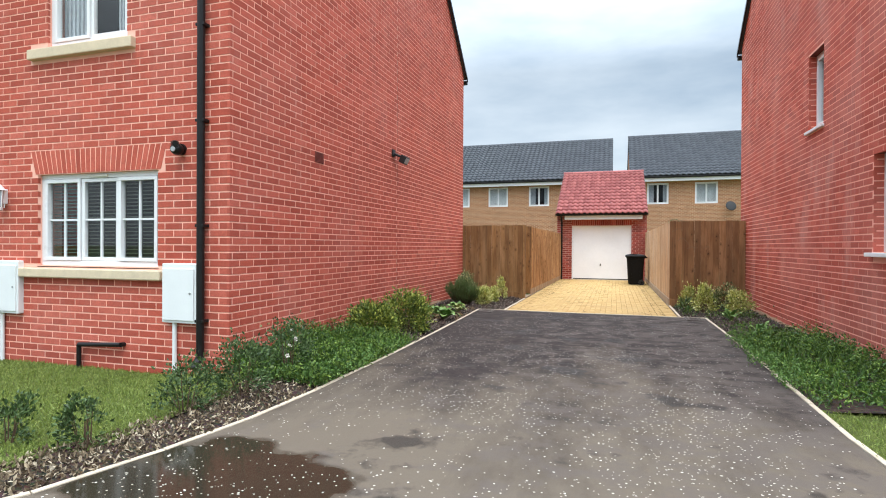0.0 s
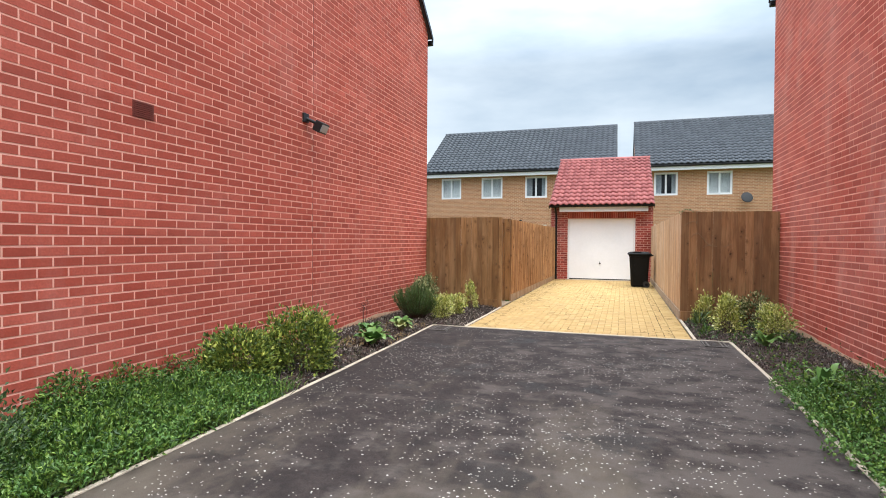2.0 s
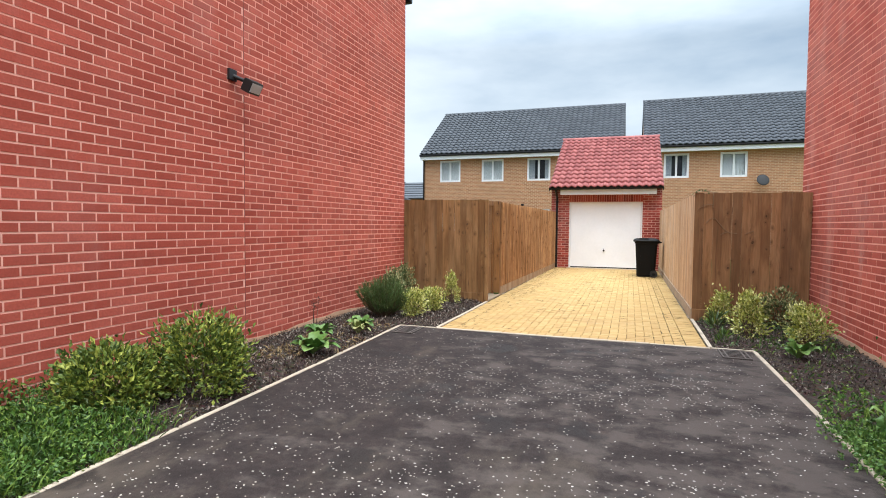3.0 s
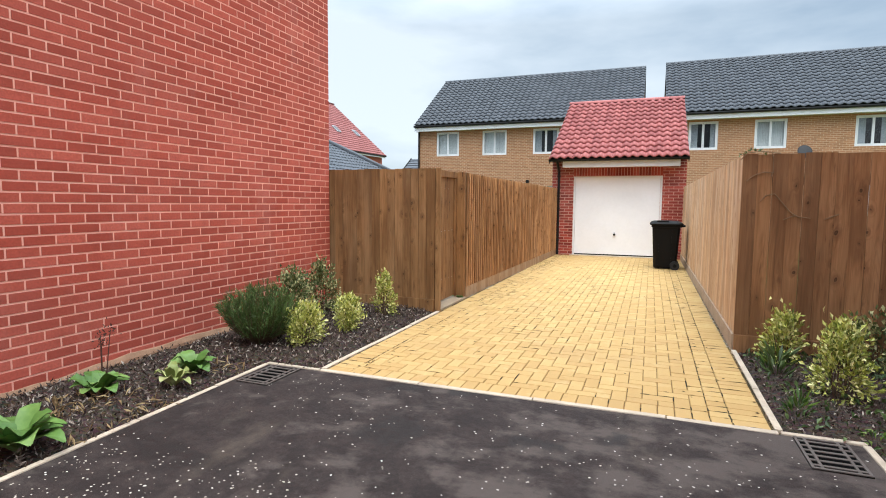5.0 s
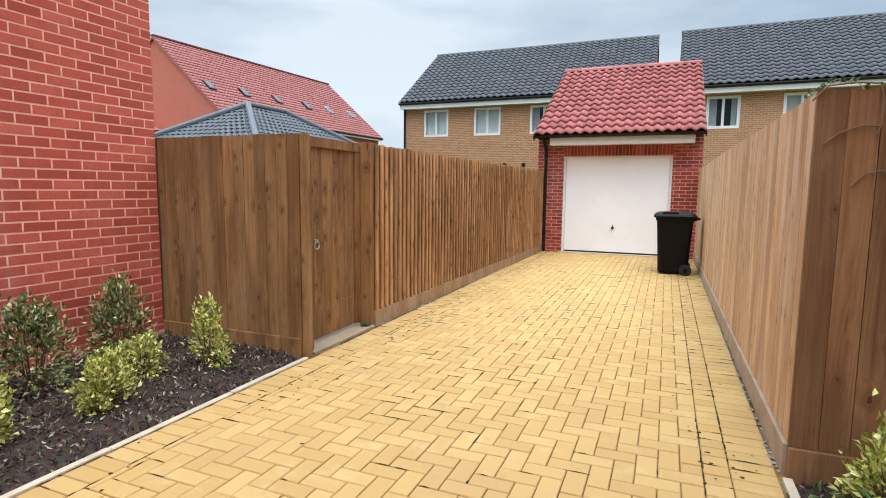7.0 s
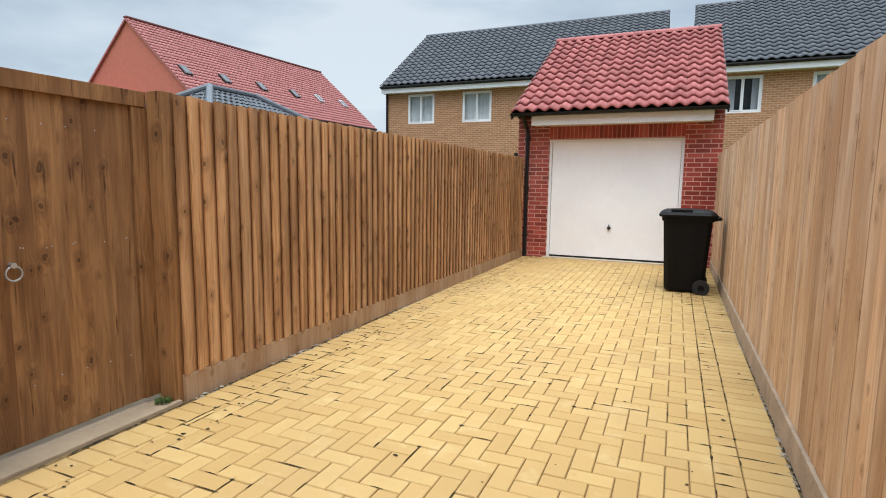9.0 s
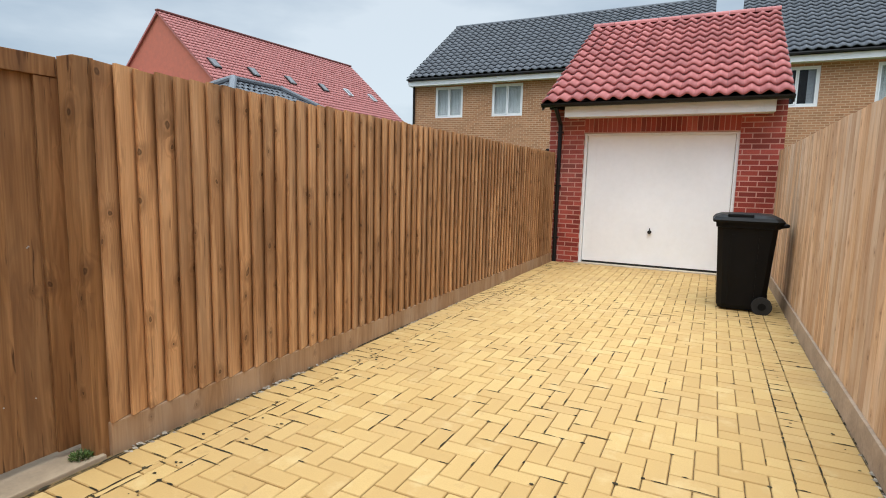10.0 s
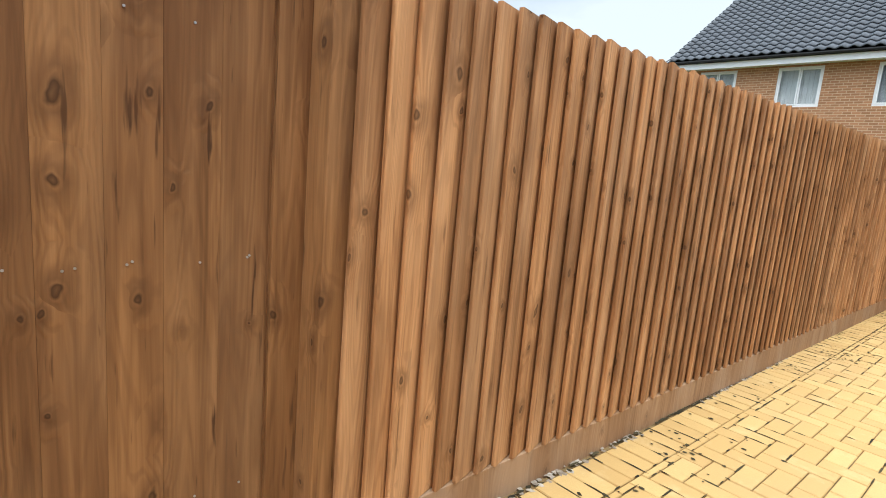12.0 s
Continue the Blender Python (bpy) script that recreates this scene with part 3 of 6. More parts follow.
# block paving: a header course round a herringbone field
PX0, PX1, PY0, PY1 = -2.075, 1.225, 10.68, 22.40
paving = raw("paving", [(PX0 - 0.06, PY0 - 0.01, -0.011), (PX1 + 0.06, PY0 - 0.01, -0.011), (PX1 + 0.06, PY1, -0.011), (PX0 - 0.06, PY1, -0.011)], [(0, 1, 2, 3)], JOINT)
tagged(paving, "buff yellow block paving laid in herringbone with mossy joints", "paving", kind="structure")

# ---- pantiles ----
def tile_mesh(name, w, l, roll, lift, material, n=8):
    """One pantile: a wave across x, tilted along y (up the slope), with a front lip."""
    bm = bmesh.new()
    xs = [w * i / n for i in range(n + 1)]
    prof = [roll * (0.5 - 0.5 * math.cos(2 * math.pi * (i / n))) ** 1.15 for i in range(n + 1)]
    t = 0.03
    f0 = [bm.verts.new((x, 0, z + lift)) for x, z in zip(xs, prof)]
    f1 = [bm.verts.new((x, l, z)) for x, z in zip(xs, prof)]
    b0 = [bm.verts.new((x, 0, z + lift - t)) for x, z in zip(xs, prof)]
    for i in range(n):
        bm.faces.new((f0[i], f0[i + 1], f1[i + 1], f1[i]))
        bm.faces.new((b0[i], b0[i + 1], f0[i + 1], f0[i]))
    bmesh.ops.recalc_face_normals(bm, faces=bm.faces)
    me = bpy.data.meshes.new(name)
    bm.to_mesh(me)
    bm.free()
    me.materials.append(material)
    me.polygons.foreach_set("use_smooth", [True] * len(me.polygons))
    return me


def tiled_slope(m, width, slope, tw, gauge, roll, material, parent, single):
    """Tiles over a slope; m puts the slope's lower left corner, x along the eave, y up it. single: each tile an object."""
    me = tile_mesh("roof_tile", tw, gauge + 0.05, roll, 0.05, material)
    nx, ny = round(width / tw), round(slope / gauge)
    tw_s, g = width / nx / tw, slope / ny
    vs, fs = [], []
    pts = [v.co.copy() for v in me.vertices]
    for j in range(ny):
        for i in range(nx):
            t = m @ Matrix.Translation((i * width / nx, j * g - 0.03, random.uniform(0, 0.004)))
            if single:
                o = hang(new("roof_tile", me), parent)
                o.matrix_basis = t
            else:
                k = len(vs)
                vs += [tuple(t @ p) for p in pts]
                fs += [tuple(k + q for q in f.vertices) for f in me.polygons]
    if not single:
        o = raw("roof_tiles", vs, fs, material, parent, kind="stuff")
        o.data.polygons.foreach_set("use_smooth", [True] * len(o.data.polygons))


def slope_matrix(corner, along, up):
    x = Vector(along).normalized()
    y = Vector(up).normalized()
    z = x.cross(y)
    return Matrix.Translation(corner) @ Matrix((x, y, z)).transposed().to_4x4()


# ---- windows ----
def window(house, x0, x1, z0, z1, face, axis="y", sign=-1, lights=2, bars=False, curtain=None, material=UPVC, depth=0.07, sill=None, top_vent=False, rec=-0.03):
    """A framed window in a wall face (axis 'y': the wall lies across y); u runs along x or y. Returns the window part."""
    f = 0.055

    def bx(bm, u0, u1, d0, d1, za, zb, bev=0.0):
        a, b = sorted((face + sign * d0, face + sign * d1))
        if axis == "y":
            return block(bm, u0, u1, a, b, za, zb, bev)
        return block(bm, a, b, u0, u1, za, zb, bev)

    bm = bmesh.new()
    bx(bm, x0, x1, rec, rec - depth, z0, z0 + f, 0.005)
    bx(bm, x0, x1, rec, rec - depth, z1 - f, z1, 0.005)
    bx(bm, x0, x0 + f, rec + 0.001, rec - depth, z0 + f, z1 - f, 0.005)
    bx(bm, x1 - f, x1, rec + 0.001, rec - depth, z0 + f, z1 - f, 0.005)
    win = part("window", bm, material, house, "white plastic window frame")
    w = (x1 - x0 - 2 * f) / lights
    for i in range(lights):
        a, b = x0 + f + i * w, x0 + f + (i + 1) * w
        s = 0.045
        bm = bmesh.new()
        opened = i % 2 == 0 or lights == 1
        out = 0.012 if opened else -0.006
        bx(bm, a + 0.004, b - 0.004, rec + out, rec - depth + 0.01, z0 + f + 0.004, z0 + f + s, 0.004)
        bx(bm, a + 0.004, b - 0.004, rec + out, rec - depth + 0.01, z1 - f - s, z1 - f - 0.004, 0.004)
        bx(bm, a + 0.004, a + s, rec + out - 0.001, rec - depth + 0.01, z0 + f + s, z1 - f - s, 0.004)
        bx(bm, b - s, b - 0.004, rec + out - 0.001, rec - depth + 0.01, z0 + f + s, z1 - f - s, 0.004)
        sash = part("sash", bm, material, win)
        bm = bmesh.new()
        bx(bm, a + s - 0.005, b - s + 0.005, rec - 0.03, rec - 0.042, z0 + f + s - 0.005, z1 - f - s + 0.005)
        p = part("pane", bm, GLASS, win)
        p.visible_shadow = False
        if bars:
            bm = bmesh.new()
            bx(bm, a + s, b - s, rec - 0.022, rec - 0.05, (z0 + z1) / 2 - 0.011, (z0 + z1) / 2 + 0.011, 0.002)
            bx(bm, (a + b) / 2 - 0.011, (a + b) / 2 + 0.011, rec - 0.0215, rec - 0.0505, z0 + f + s, z1 - f - s, 0.002)
            part("glazing_bar", bm, material, win)
    if curtain == "slats":
        for k in range(int((z1 - z0 - 0.1) / 0.042)):
            z = z0 + 0.06 + k * 0.042
            bm = bmesh.new()
            bx(bm, x0 + 0.06, x1 - 0.06, rec - 0.11, rec - 0.135, z, z + 0.009)
            part("slat", bm, DARK_BLIND, win)
    elif curtain == "drapes":
        for u0, u1 in ((x0 + 0.06, x0 + 0.06 + (x1 - x0) * 0.27), (x1 - 0.06 - (x1 - x0) * 0.2, x1 - 0.06)):
            bm = bmesh.new()
            n = 10
            for q in range(n):
                ua, ub = u0 + (u1 - u0) * q / n, u0 + (u1 - u0) * (q + 1) / n
                bx(bm, ua, ub, rec - 0.12 - 0.02 * (q % 2), rec - 0.16 - 0.02 * (q % 2), z0 + 0.02, z1 - 0.03)
            part("curtain", bm, CURTAIN, win, "grey curtain behind the glass")
    elif curtain == "blind":
        for u0, u1 in ((x0 + 0.06, (x0 + x1) / 2 - 0.02), ((x0 + x1) / 2 + 0.02, x1 - 0.06)):
            bm = bmesh.new()
            n = 8
            for q in range(n):
                ua, ub = u0 + (u1 - u0) * q / n, u0 + (u1 - u0) * (q + 1) / n - 0.004
                bx(bm, ua, ub, rec - 0.13 - 0.006 * (q % 2), rec - 0.14 - 0.006 * (q % 2), z0 + 0.02, z1 - 0.03)
            part("blind", bm, BLIND, win, "pale vertical blind behind the glass")
    # a near-black panel paints the shade of the room behind the glass
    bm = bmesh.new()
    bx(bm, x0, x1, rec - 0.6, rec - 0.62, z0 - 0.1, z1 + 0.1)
    part("room_back", bm, ROOM_SHADE, win, "dark panel standing in for room shade behind the glass")
    if top_vent:
        bm = bmesh.new()
        u = (x0 + x1) / 2
        bx(bm, u - 0.13, u + 0.13, rec + 0.02, rec - 0.01, z1 - 0.045, z1 - 0.02, 0.003)
        part("trickle_vent", bm, plain("vent_white", (0.7, 0.68, 0.6), 0.5), win)
    if sill:
        bm = bmesh.new()
        bx(bm, x0 - sill[0], x1 + sill[0], sill[1], -0.09, z0 - sill[2], z0 - 0.003, 0.008)
        part("sill", bm, sill[3], win)
    return win


def wall_with_holes(bm, axis, d0, d1, u0, u1, z0, z1, holes):
    """One closed wall between depths d0 and d1 with openings (u0, u1, z0, z1) right through it."""
    us = sorted({u0, u1, *[h[0] for h in holes], *[h[1] for h in holes]})
    zs = sorted({z0, z1, *[max(h[2], z0) for h in holes], *[h[3] for h in holes]})
    corners = {}

    def at(i, d, k):
        if (i, d, k) not in corners:
            p = (us[i], (d0, d1)[d], zs[k])
            corners[i, d, k] = bm.verts.new(p if axis == "y" else (p[1], p[0], p[2]))
        return corners[i, d, k]

    def full(i, k):
        if not (0 <= i < len(us) - 1 and 0 <= k < len(zs) - 1):
            return False
        u, z = (us[i] + us[i + 1]) / 2, (zs[k] + zs[k + 1]) / 2
        return not any(h[0] <= u <= h[1] and h[2] <= z <= h[3] for h in holes)

    for i in range(len(us) - 1):
        for k in range(len(zs) - 1):
            if not full(i, k):
                continue
            bm.faces.new((at(i, 0, k), at(i + 1, 0, k), at(i + 1, 0, k + 1), at(i, 0, k + 1)))
            bm.faces.new((at(i, 1, k), at(i, 1, k + 1), at(i + 1, 1, k + 1), at(i + 1, 1, k)))
            for di, dk, a, b in ((-1, 0, (i, k), (i, k + 1)), (1, 0, (i + 1, k), (i + 1, k + 1)), (0, -1, (i, k), (i + 1, k)), (0, 1, (i, k + 1), (i + 1, k + 1))):
                if not full(i + di, k + dk):
                    bm.faces.new((at(a[0], 0, a[1]), at(b[0], 0, b[1]), at(b[0], 1, b[1]), at(a[0], 1, a[1])))
    return bm


# ---- the two houses beside the drive ----
EAVE, RIDGE_UP = 5.82, 0.88


def gable_span(ya, yb):
    mid = (ya + yb) / 2
    return lambda z: (ya, yb) if z < EAVE else (ya + (z - EAVE) / RIDGE_UP, yb - (z - EAVE) / RIDGE_UP)


def side_house(name, label, face, sign, ya, yb, far, holes, base=-0.12):
    """A two-storey brick house with a gable end at x = face that looks along sign; far: x of its other side."""
    h = thing(name, (face, ya, base), label, "house")
    mid = (ya + yb) / 2
    top = EAVE + (mid - ya) * RIDGE_UP
    inner = face - sign * 0.3
    bm = bmesh.new()
    a, b = sorted((face, inner))
    wall_with_holes(bm, "x", a, b, ya, yb, base, EAVE, holes)
    part("gable", prism(bmesh.new(), [(ya, EAVE), (yb, EAVE), (mid, top)], "x", a, b), MORTAR, h, "brick gable")
    wall = part("wall", bm, MORTAR, h, "gable wall of red brick with pale pink mortar")
    back = part("wall", solid(min(far, inner), max(far, inner), yb - 0.3, yb, base, EAVE), BRICK, h, "plain back wall")
    end = part("wall", solid(min(far, far + sign * 0.3), max(far, far + sign * 0.3), ya + 0.3, yb - 0.3, base, EAVE), BRICK, h, "plain far wall")
    # roof slabs with a dark verge
    over = face + sign * 0.06
    bm = bmesh.new()
    for s, e in ((-1, ya), (1, yb)):
        p0, p1 = (e + s * 0.12, EAVE - 0.12 * RIDGE_UP + 0.02), (mid, top + 0.02)
        prism(bm, [p0, p1, (p1[0], p1[1] + 0.16), (p0[0], p0[1] + 0.16)], "x", min(over, far), max(over, far))
    part("roof", bm, GREY_TILE, h, "dark tiled roof")
    for s, e in ((-1, ya), (1, yb)):
        p0, p1 = (e + s * 0.14, EAVE - 0.14 * RIDGE_UP - 0.02), (mid, top - 0.02)
        bm = bmesh.new()
        prism(bm, [p0, p1, (p1[0], p1[1] + 0.09), (p0[0], p0[1] + 0.09)], "x", *sorted((over + sign * 0.002, over + sign * 0.024)))
        part("verge", bm, BLACK_PVC, h, "black verge trim")
        bm = bmesh.new()
        xs = sorted((over, far))
        block(bm, xs[0], xs[1], min(e + s * 0.12, e + s * 0.22), max(e + s * 0.12, e + s * 0.22), EAVE - 0.20, EAVE - 0.10, 0.02)
        part("gutter", bm, BLACK_PVC, h)
    return h, wall


LX, LY0, LY1 = -3.75, 4.25, 13.36
left_house, lwall = side_house("house", "red brick house with white windows and gable wall beside the drive", LX, 1, LY0, LY1, -12.5, [])
RX, RY0, RY1 = 2.80, 4.0, 13.30
RWIN = (8.22, 8.84, 3.03, 4.14)
RWIN2 = (5.60, 6.70, 1.27, 2.36)
right_house, rwall = side_house("house", "red brick house with a plain gable wall and two small windows", RX, -1, RY0, RY1, 11.5, [RWIN, RWIN2])
part("wall", solid(RX + 0.3, 11.5, RY0, RY0 + 0.3, -0.12, EAVE), BRICK, right_house, "plain front wall")
window(right_house, *RWIN[:2], *RWIN[2:], RX, "x", -1, 1, curtain="blind", sill=(0.03, 0.05, 0.045, UPVC), rec=-0.10)
window(right_house, *RWIN2[:2], *RWIN2[2:], RX, "x", -1, 2, curtain="drapes", sill=(0.05, 0.07, 0.05, UPVC), rec=-0.10)
for a, b, za, zb in (RWIN, RWIN2):                     # brick jambs and head of the two openings
    n = round((zb - za) / COURSE)
    for k in range(n):
        for y0, y1 in ((b - 0.004, b + 0.02), (a - 0.02, a + 0.004)):
            part("brick", solid(RX + 0.002, RX + 0.098, y0, y1, za + k * COURSE + 0.007, za + (k + 1) * COURSE - 0.007), BRICK_PALE, rwall)
    part("lintel", solid(RX + 0.002, RX + 0.098, a, b, zb - 0.004, zb + 0.02), SCOUR, rwall, "dark lintel soffit")

# front wall of the left house with its window openings
FWIN = (-6.48, -4.68, 1.065, 2.135)
UWIN = (-6.33, -5.12, 3.64, 4.86)
front = part("wall", wall_with_holes(bmesh.new(), "y", LY0, LY0 + 0.3, -12.5, LX - 0.3, -0.12, EAVE, [FWIN, UWIN]), MORTAR, left_house, "front wall of red brick with pale pink mortar")
window(left_house, *FWIN[:2], *FWIN[2:], LY0, "y", -1, 3, True, "slats", sill=(0.02, 0.0, 0.03, UPVC), top_vent=True, rec=-0.05)
window(left_house, *UWIN[:2], *UWIN[2:], LY0, "y", -1, 2, False, "drapes", rec=-0.05)
part("sill", solid(-6.71, -4.60, LY0 - 0.07, LY0 + 0.05, 0.925, 1.03, 0.012), CREAM, left_house, "cream cast stone sill")
part("sill", solid(-6.58, -5.0, LY0 - 0.07, LY0 + 0.05, 3.49, 3.61, 0.012), CREAM, left_house, "cream cast stone sill")

# splayed brick arch over the lower window
for k in range(26):
    u = -6.52 + (k + 0.5) * (1.88 / 26)
    lean = (k - 12.5) / 12.5 * 0.075
    bm = bmesh.new()
    hw = 0.0295
    prism(bm, [(u - hw, 2.142), (u + hw, 2.142), (u + lean + hw, 2.416), (u + lean - hw, 2.416)], "y", LY0 - 0.004, LY0 + 0.03)
    part("brick", bm, BRICK, front)

# fittings on the front wall
for x0, x1, nm in ((-4.56, -4.11, "meter_box"), (-7.16, -6.71, "meter_box")):
    box_ob = part(nm, solid(x0, x1, LY0 - 0.07, LY0 + 0.02, 0.48, 1.115, 0.012), WHITE_BOX, left_house, "white meter cupboard")
    part("door", solid(x0 + 0.025, x1 - 0.025, LY0 - 0.082, LY0 - 0.071, 0.51, 1.06, 0.005), WHITE_BOX, box_ob)
    part("lock", rod(bmesh.new(), (x1 - 0.07, LY0 - 0.088, 0.8), (x1 - 0.07, LY0 - 0.08, 0.8), 0.012), GREY_METAL, box_ob)
    part("conduit", rod(bmesh.new(), ((x0 + x1) / 2 - 0.09, LY0 - 0.03, -0.1), ((x0 + x1) / 2 - 0.09, LY0 - 0.03, 0.49), 0.024), WHITE_BOX, left_house, "white conduit")
dp = part("downpipe", rod(bmesh.new(), (-4.06, LY0 - 0.065, 0.12), (-4.06, LY0 - 0.065, 5.55), 0.04, n=16), BLACK_PVC, left_house, "black plastic downpipe")
part("shoe", rod(bmesh.new(), (-4.06, LY0 - 0.065, 0.14), (-4.06, LY0 - 0.15, 0.03), 0.042, n=14), BLACK_PVC, dp)
for z in (0.5, 1.5, 2.6, 3.6, 4.6):
    part("bracket", block(bmesh.new(), -4.115, -4.005, LY0 - 0.09, LY0 + 0.0, z, z + 0.03, 0.004), BLACK_PVC, dp)
bm = rod(bmesh.new(), (-5.765, LY0 - 0.05, -0.13), (-5.765, LY0 - 0.05, 0.17), 0.025)
rod(bm, (-5.765, LY0 - 0.05, 0.17), (-5.15, LY0 - 0.05, 0.20), 0.025)
rod(bm, (-5.15, LY0 - 0.05, 0.20), (-5.15, LY0 + 0.02, 0.20), 0.025)
part("waste_pipe", bm, BLACK_PVC, left_house, "black waste pipe")
bm = rod(bmesh.new(), (-7.02, LY0 - 0.09, 1.72), (-7.02, LY0 - 0.09, 1.76), 0.05)
rod(bm, (-7.02, LY0 - 0.09, 1.96), (-7.02, LY0 - 0.09, 2.03), 0.085, 0.03)
for k in range(6):
    a = k * math.pi / 3
    rod(bm, (-7.02 + 0.06 * math.cos(a), LY0 - 0.09 + 0.06 * math.sin(a), 1.75), (-7.02 + 0.075 * math.cos(a), LY0 - 0.09 + 0.075 * math.sin(a), 1.97), 0.006, n=6)
block(bm, -7.06, -6.98, LY0 - 0.06, LY0 + 0.01, 1.80, 1.98, 0.01)
lan = part("wall_lantern", bm, UPVC, left_house, "white lantern by the front door")
part("glass", rod(bmesh.new(), (-7.02, LY0 - 0.09, 1.765), (-7.02, LY0 - 0.09, 1.955), 0.05, 0.062), LENS_GLASS, lan)
bm = rod(bmesh.new(), (-4.36, LY0 + 0.005, 2.335), (-4.36, LY0 - 0.03, 2.335), 0.062, 0.058, 18)
bmesh.ops.create_uvsphere(bm, u_segments=18, v_segments=10, radius=0.066, matrix=Matrix.Translation((-4.35, LY0 - 0.085, 2.325)) @ Matrix.Diagonal((1.0, 1.05, 0.95, 1)))
rod(bm, (-4.36, LY0 - 0.02, 2.335), (-4.35, LY0 - 0.06, 2.33), 0.03)
rod(bm, (-4.40, LY0 - 0.06, 2.385), (-4.31, LY0 - 0.15, 2.37), 0.045, 0.03)
cam_ob = part("security_lamp", bm, BLACK_PVC, left_house, "black round security lamp")
part("lens", rod(bmesh.new(), (-4.345, LY0 - 0.140, 2.318), (-4.342, LY0 - 0.156, 2.316), 0.03, 0.024, n=18), LENS_GLASS, cam_ob)

part("movement_joint", solid(LX - 0.01, LX + 0.002, 8.798, 8.810, -0.1, 8.9), plain("brown_sealant", (0.20, 0.05, 0.04), 0.8), left_house, "brown movement joint")
# smeared mortar haunch along the foot of both gable walls
for hx, hs, h0, h1, own in ((LX, 1, LY0, LY1, left_house), (RX, -1, RY0 + 1.0, RY1, right_house)):
    bm = bmesh.new()
    n = 60
    rows = []
    for k in range(n + 1):
        y = h0 + (h1 - h0) * k / n
        top = 0.075 + 0.045 * noise.noise(Vector((hx, y * 1.4, 0.5))) + 0.02 * noise.noise(Vector((hx, y * 6, 2.5)))
        rows.append([bm.verts.new((hx + hs * d, y, z)) for d, z in ((0.034, -0.1), (0.024, top * 0.5), (0.009, top * 0.92), (0.001, top))])
    for ra_, rb_ in zip(rows, rows[1:]):
        for q in range(3):
            bm.faces.new((ra_[q], ra_[q + 1], rb_[q + 1], rb_[q]))
    part("haunch", bm, HAUNCH, own, "buff mortar smeared along the foot of the wall")
# fittings on the gable wall: air brick and floodlight
vent = part("air_brick", solid(LX - 0.02, LX + 0.007, 5.925, 6.15, 2.43, 2.574), SCOUR, left_house, "dark terracotta air brick")
for k in range(8):
    part("louvre", solid(LX, LX + 0.012, 5.935, 6.13, 2.438 + k * 0.0168, 2.447 + k * 0.0168), SCOUR, vent)
LZ, LYY = 2.93, 8.73
fl = part("floodlight", block(bmesh.new(), -0.055, 0.055, -0.10, 0.10, -0.07, 0.07, 0.012, pose(LX + 0.17, LYY, LZ - 0.05, 0, 28, 0)), BLACK_METAL, left_house, "black wall floodlight")
part("lens", block(bmesh.new(), 0.045, 0.062, -0.08, 0.08, -0.05, 0.05, 0.003, pose(LX + 0.17, LYY, LZ - 0.05, 0, 28, 0)), LENS_GLASS, fl)
part("bracket", rod(bmesh.new(), (LX, LYY - 0.13, LZ + 0.06), (LX + 0.13, LYY - 0.02, LZ + 0.0), 0.022), BLACK_METAL, fl)
part("back_plate", solid(LX, LX + 0.03, LYY - 0.19, LYY - 0.07, LZ, LZ + 0.12, 0.006), BLACK_METAL, fl)

# ---- garage ----
GX0, GX1, GY, GB = -2.19, 1.29, 22.42, 28.9
GZ = -0.05
garage = thing("garage", ((GX0 + GX1) / 2, GY, GZ), "small red brick garage with red pantile roof and white door", "garage")
DOOR = (-1.60, 0.72, GZ - 0.1, 2.20)
gw = part("wall", wall_with_holes(bmesh.new(), "y", GY, GY + 0.22, GX0, GX1, GZ - 0.1, 2.66, [DOOR]), MORTAR_G, garage, "front wall of dark red brick")
part("wall", solid(GX0, GX0 + 0.22, GY + 0.22, GB, GZ - 0.1, 2.66), MORTAR_G, garage, "side wall")
part("wall", solid(GX1 - 0.22, GX1, GY + 0.22, GB, GZ - 0.1, 2.66), MORTAR_G, garage, "side wall")
part("wall", solid(GX0 + 0.22, GX1 - 0.22, GB - 0.22, GB, GZ - 0.1, 2.66), MORTAR_G, garage, "back wall")
GRY, GRZ, GEY, GEZ = 25.72, 4.78, 21.98, 2.70
for xa, xb in ((GX0, GX0 + 0.22), (GX1 - 0.22, GX1)):
    part("gable", prism(bmesh.new(), [(GY + 0.1, 2.66), (GB, 2.66), (GRY, GRZ - 0.16)], "x", xa, xb), MORTAR_G, garage, "brick gable")
dr = part("door", solid(-1.545, 0.665, GY + 0.075, GY + 0.11, GZ + 0.10, 2.165, 0.006), WHITE_DOOR, garage, "white up-and-over garage door")
for k in range(1, 15):
    x = -1.545 + 2.21 * k / 15
    part("rib", solid(x - 0.004, x + 0.004, GY + 0.0725, GY + 0.076, GZ + 0.125, 2.14), WHITE_DOOR, dr)
part("lock", rod(bmesh.new(), (-0.468, GY + 0.03, 0.60), (-0.468, GY + 0.076, 0.60), 0.03, n=16), BLACK_METAL, dr, "black lock")
part("handle", block(bmesh.new(), -0.475, -0.461, GY + 0.02, GY + 0.045, 0.60, 0.665, 0.004), BLACK_METAL, dr, "black handle")
# black strip that paints the shade of the gap under the door
part("seal", solid(-1.545, 0.665, GY + 0.085, GY + 0.105, GZ, GZ + 0.10), RUBBER_AND_GAP, dr, "black strip standing in for the shaded gap under the door")
bm = bmesh.new()
block(bm, -1.598, -1.55, GY + 0.03, GY + 0.14, GZ, 2.198, 0.006)
block(bm, 0.67, 0.718, GY + 0.03, GY + 0.14, GZ, 2.198, 0.006)
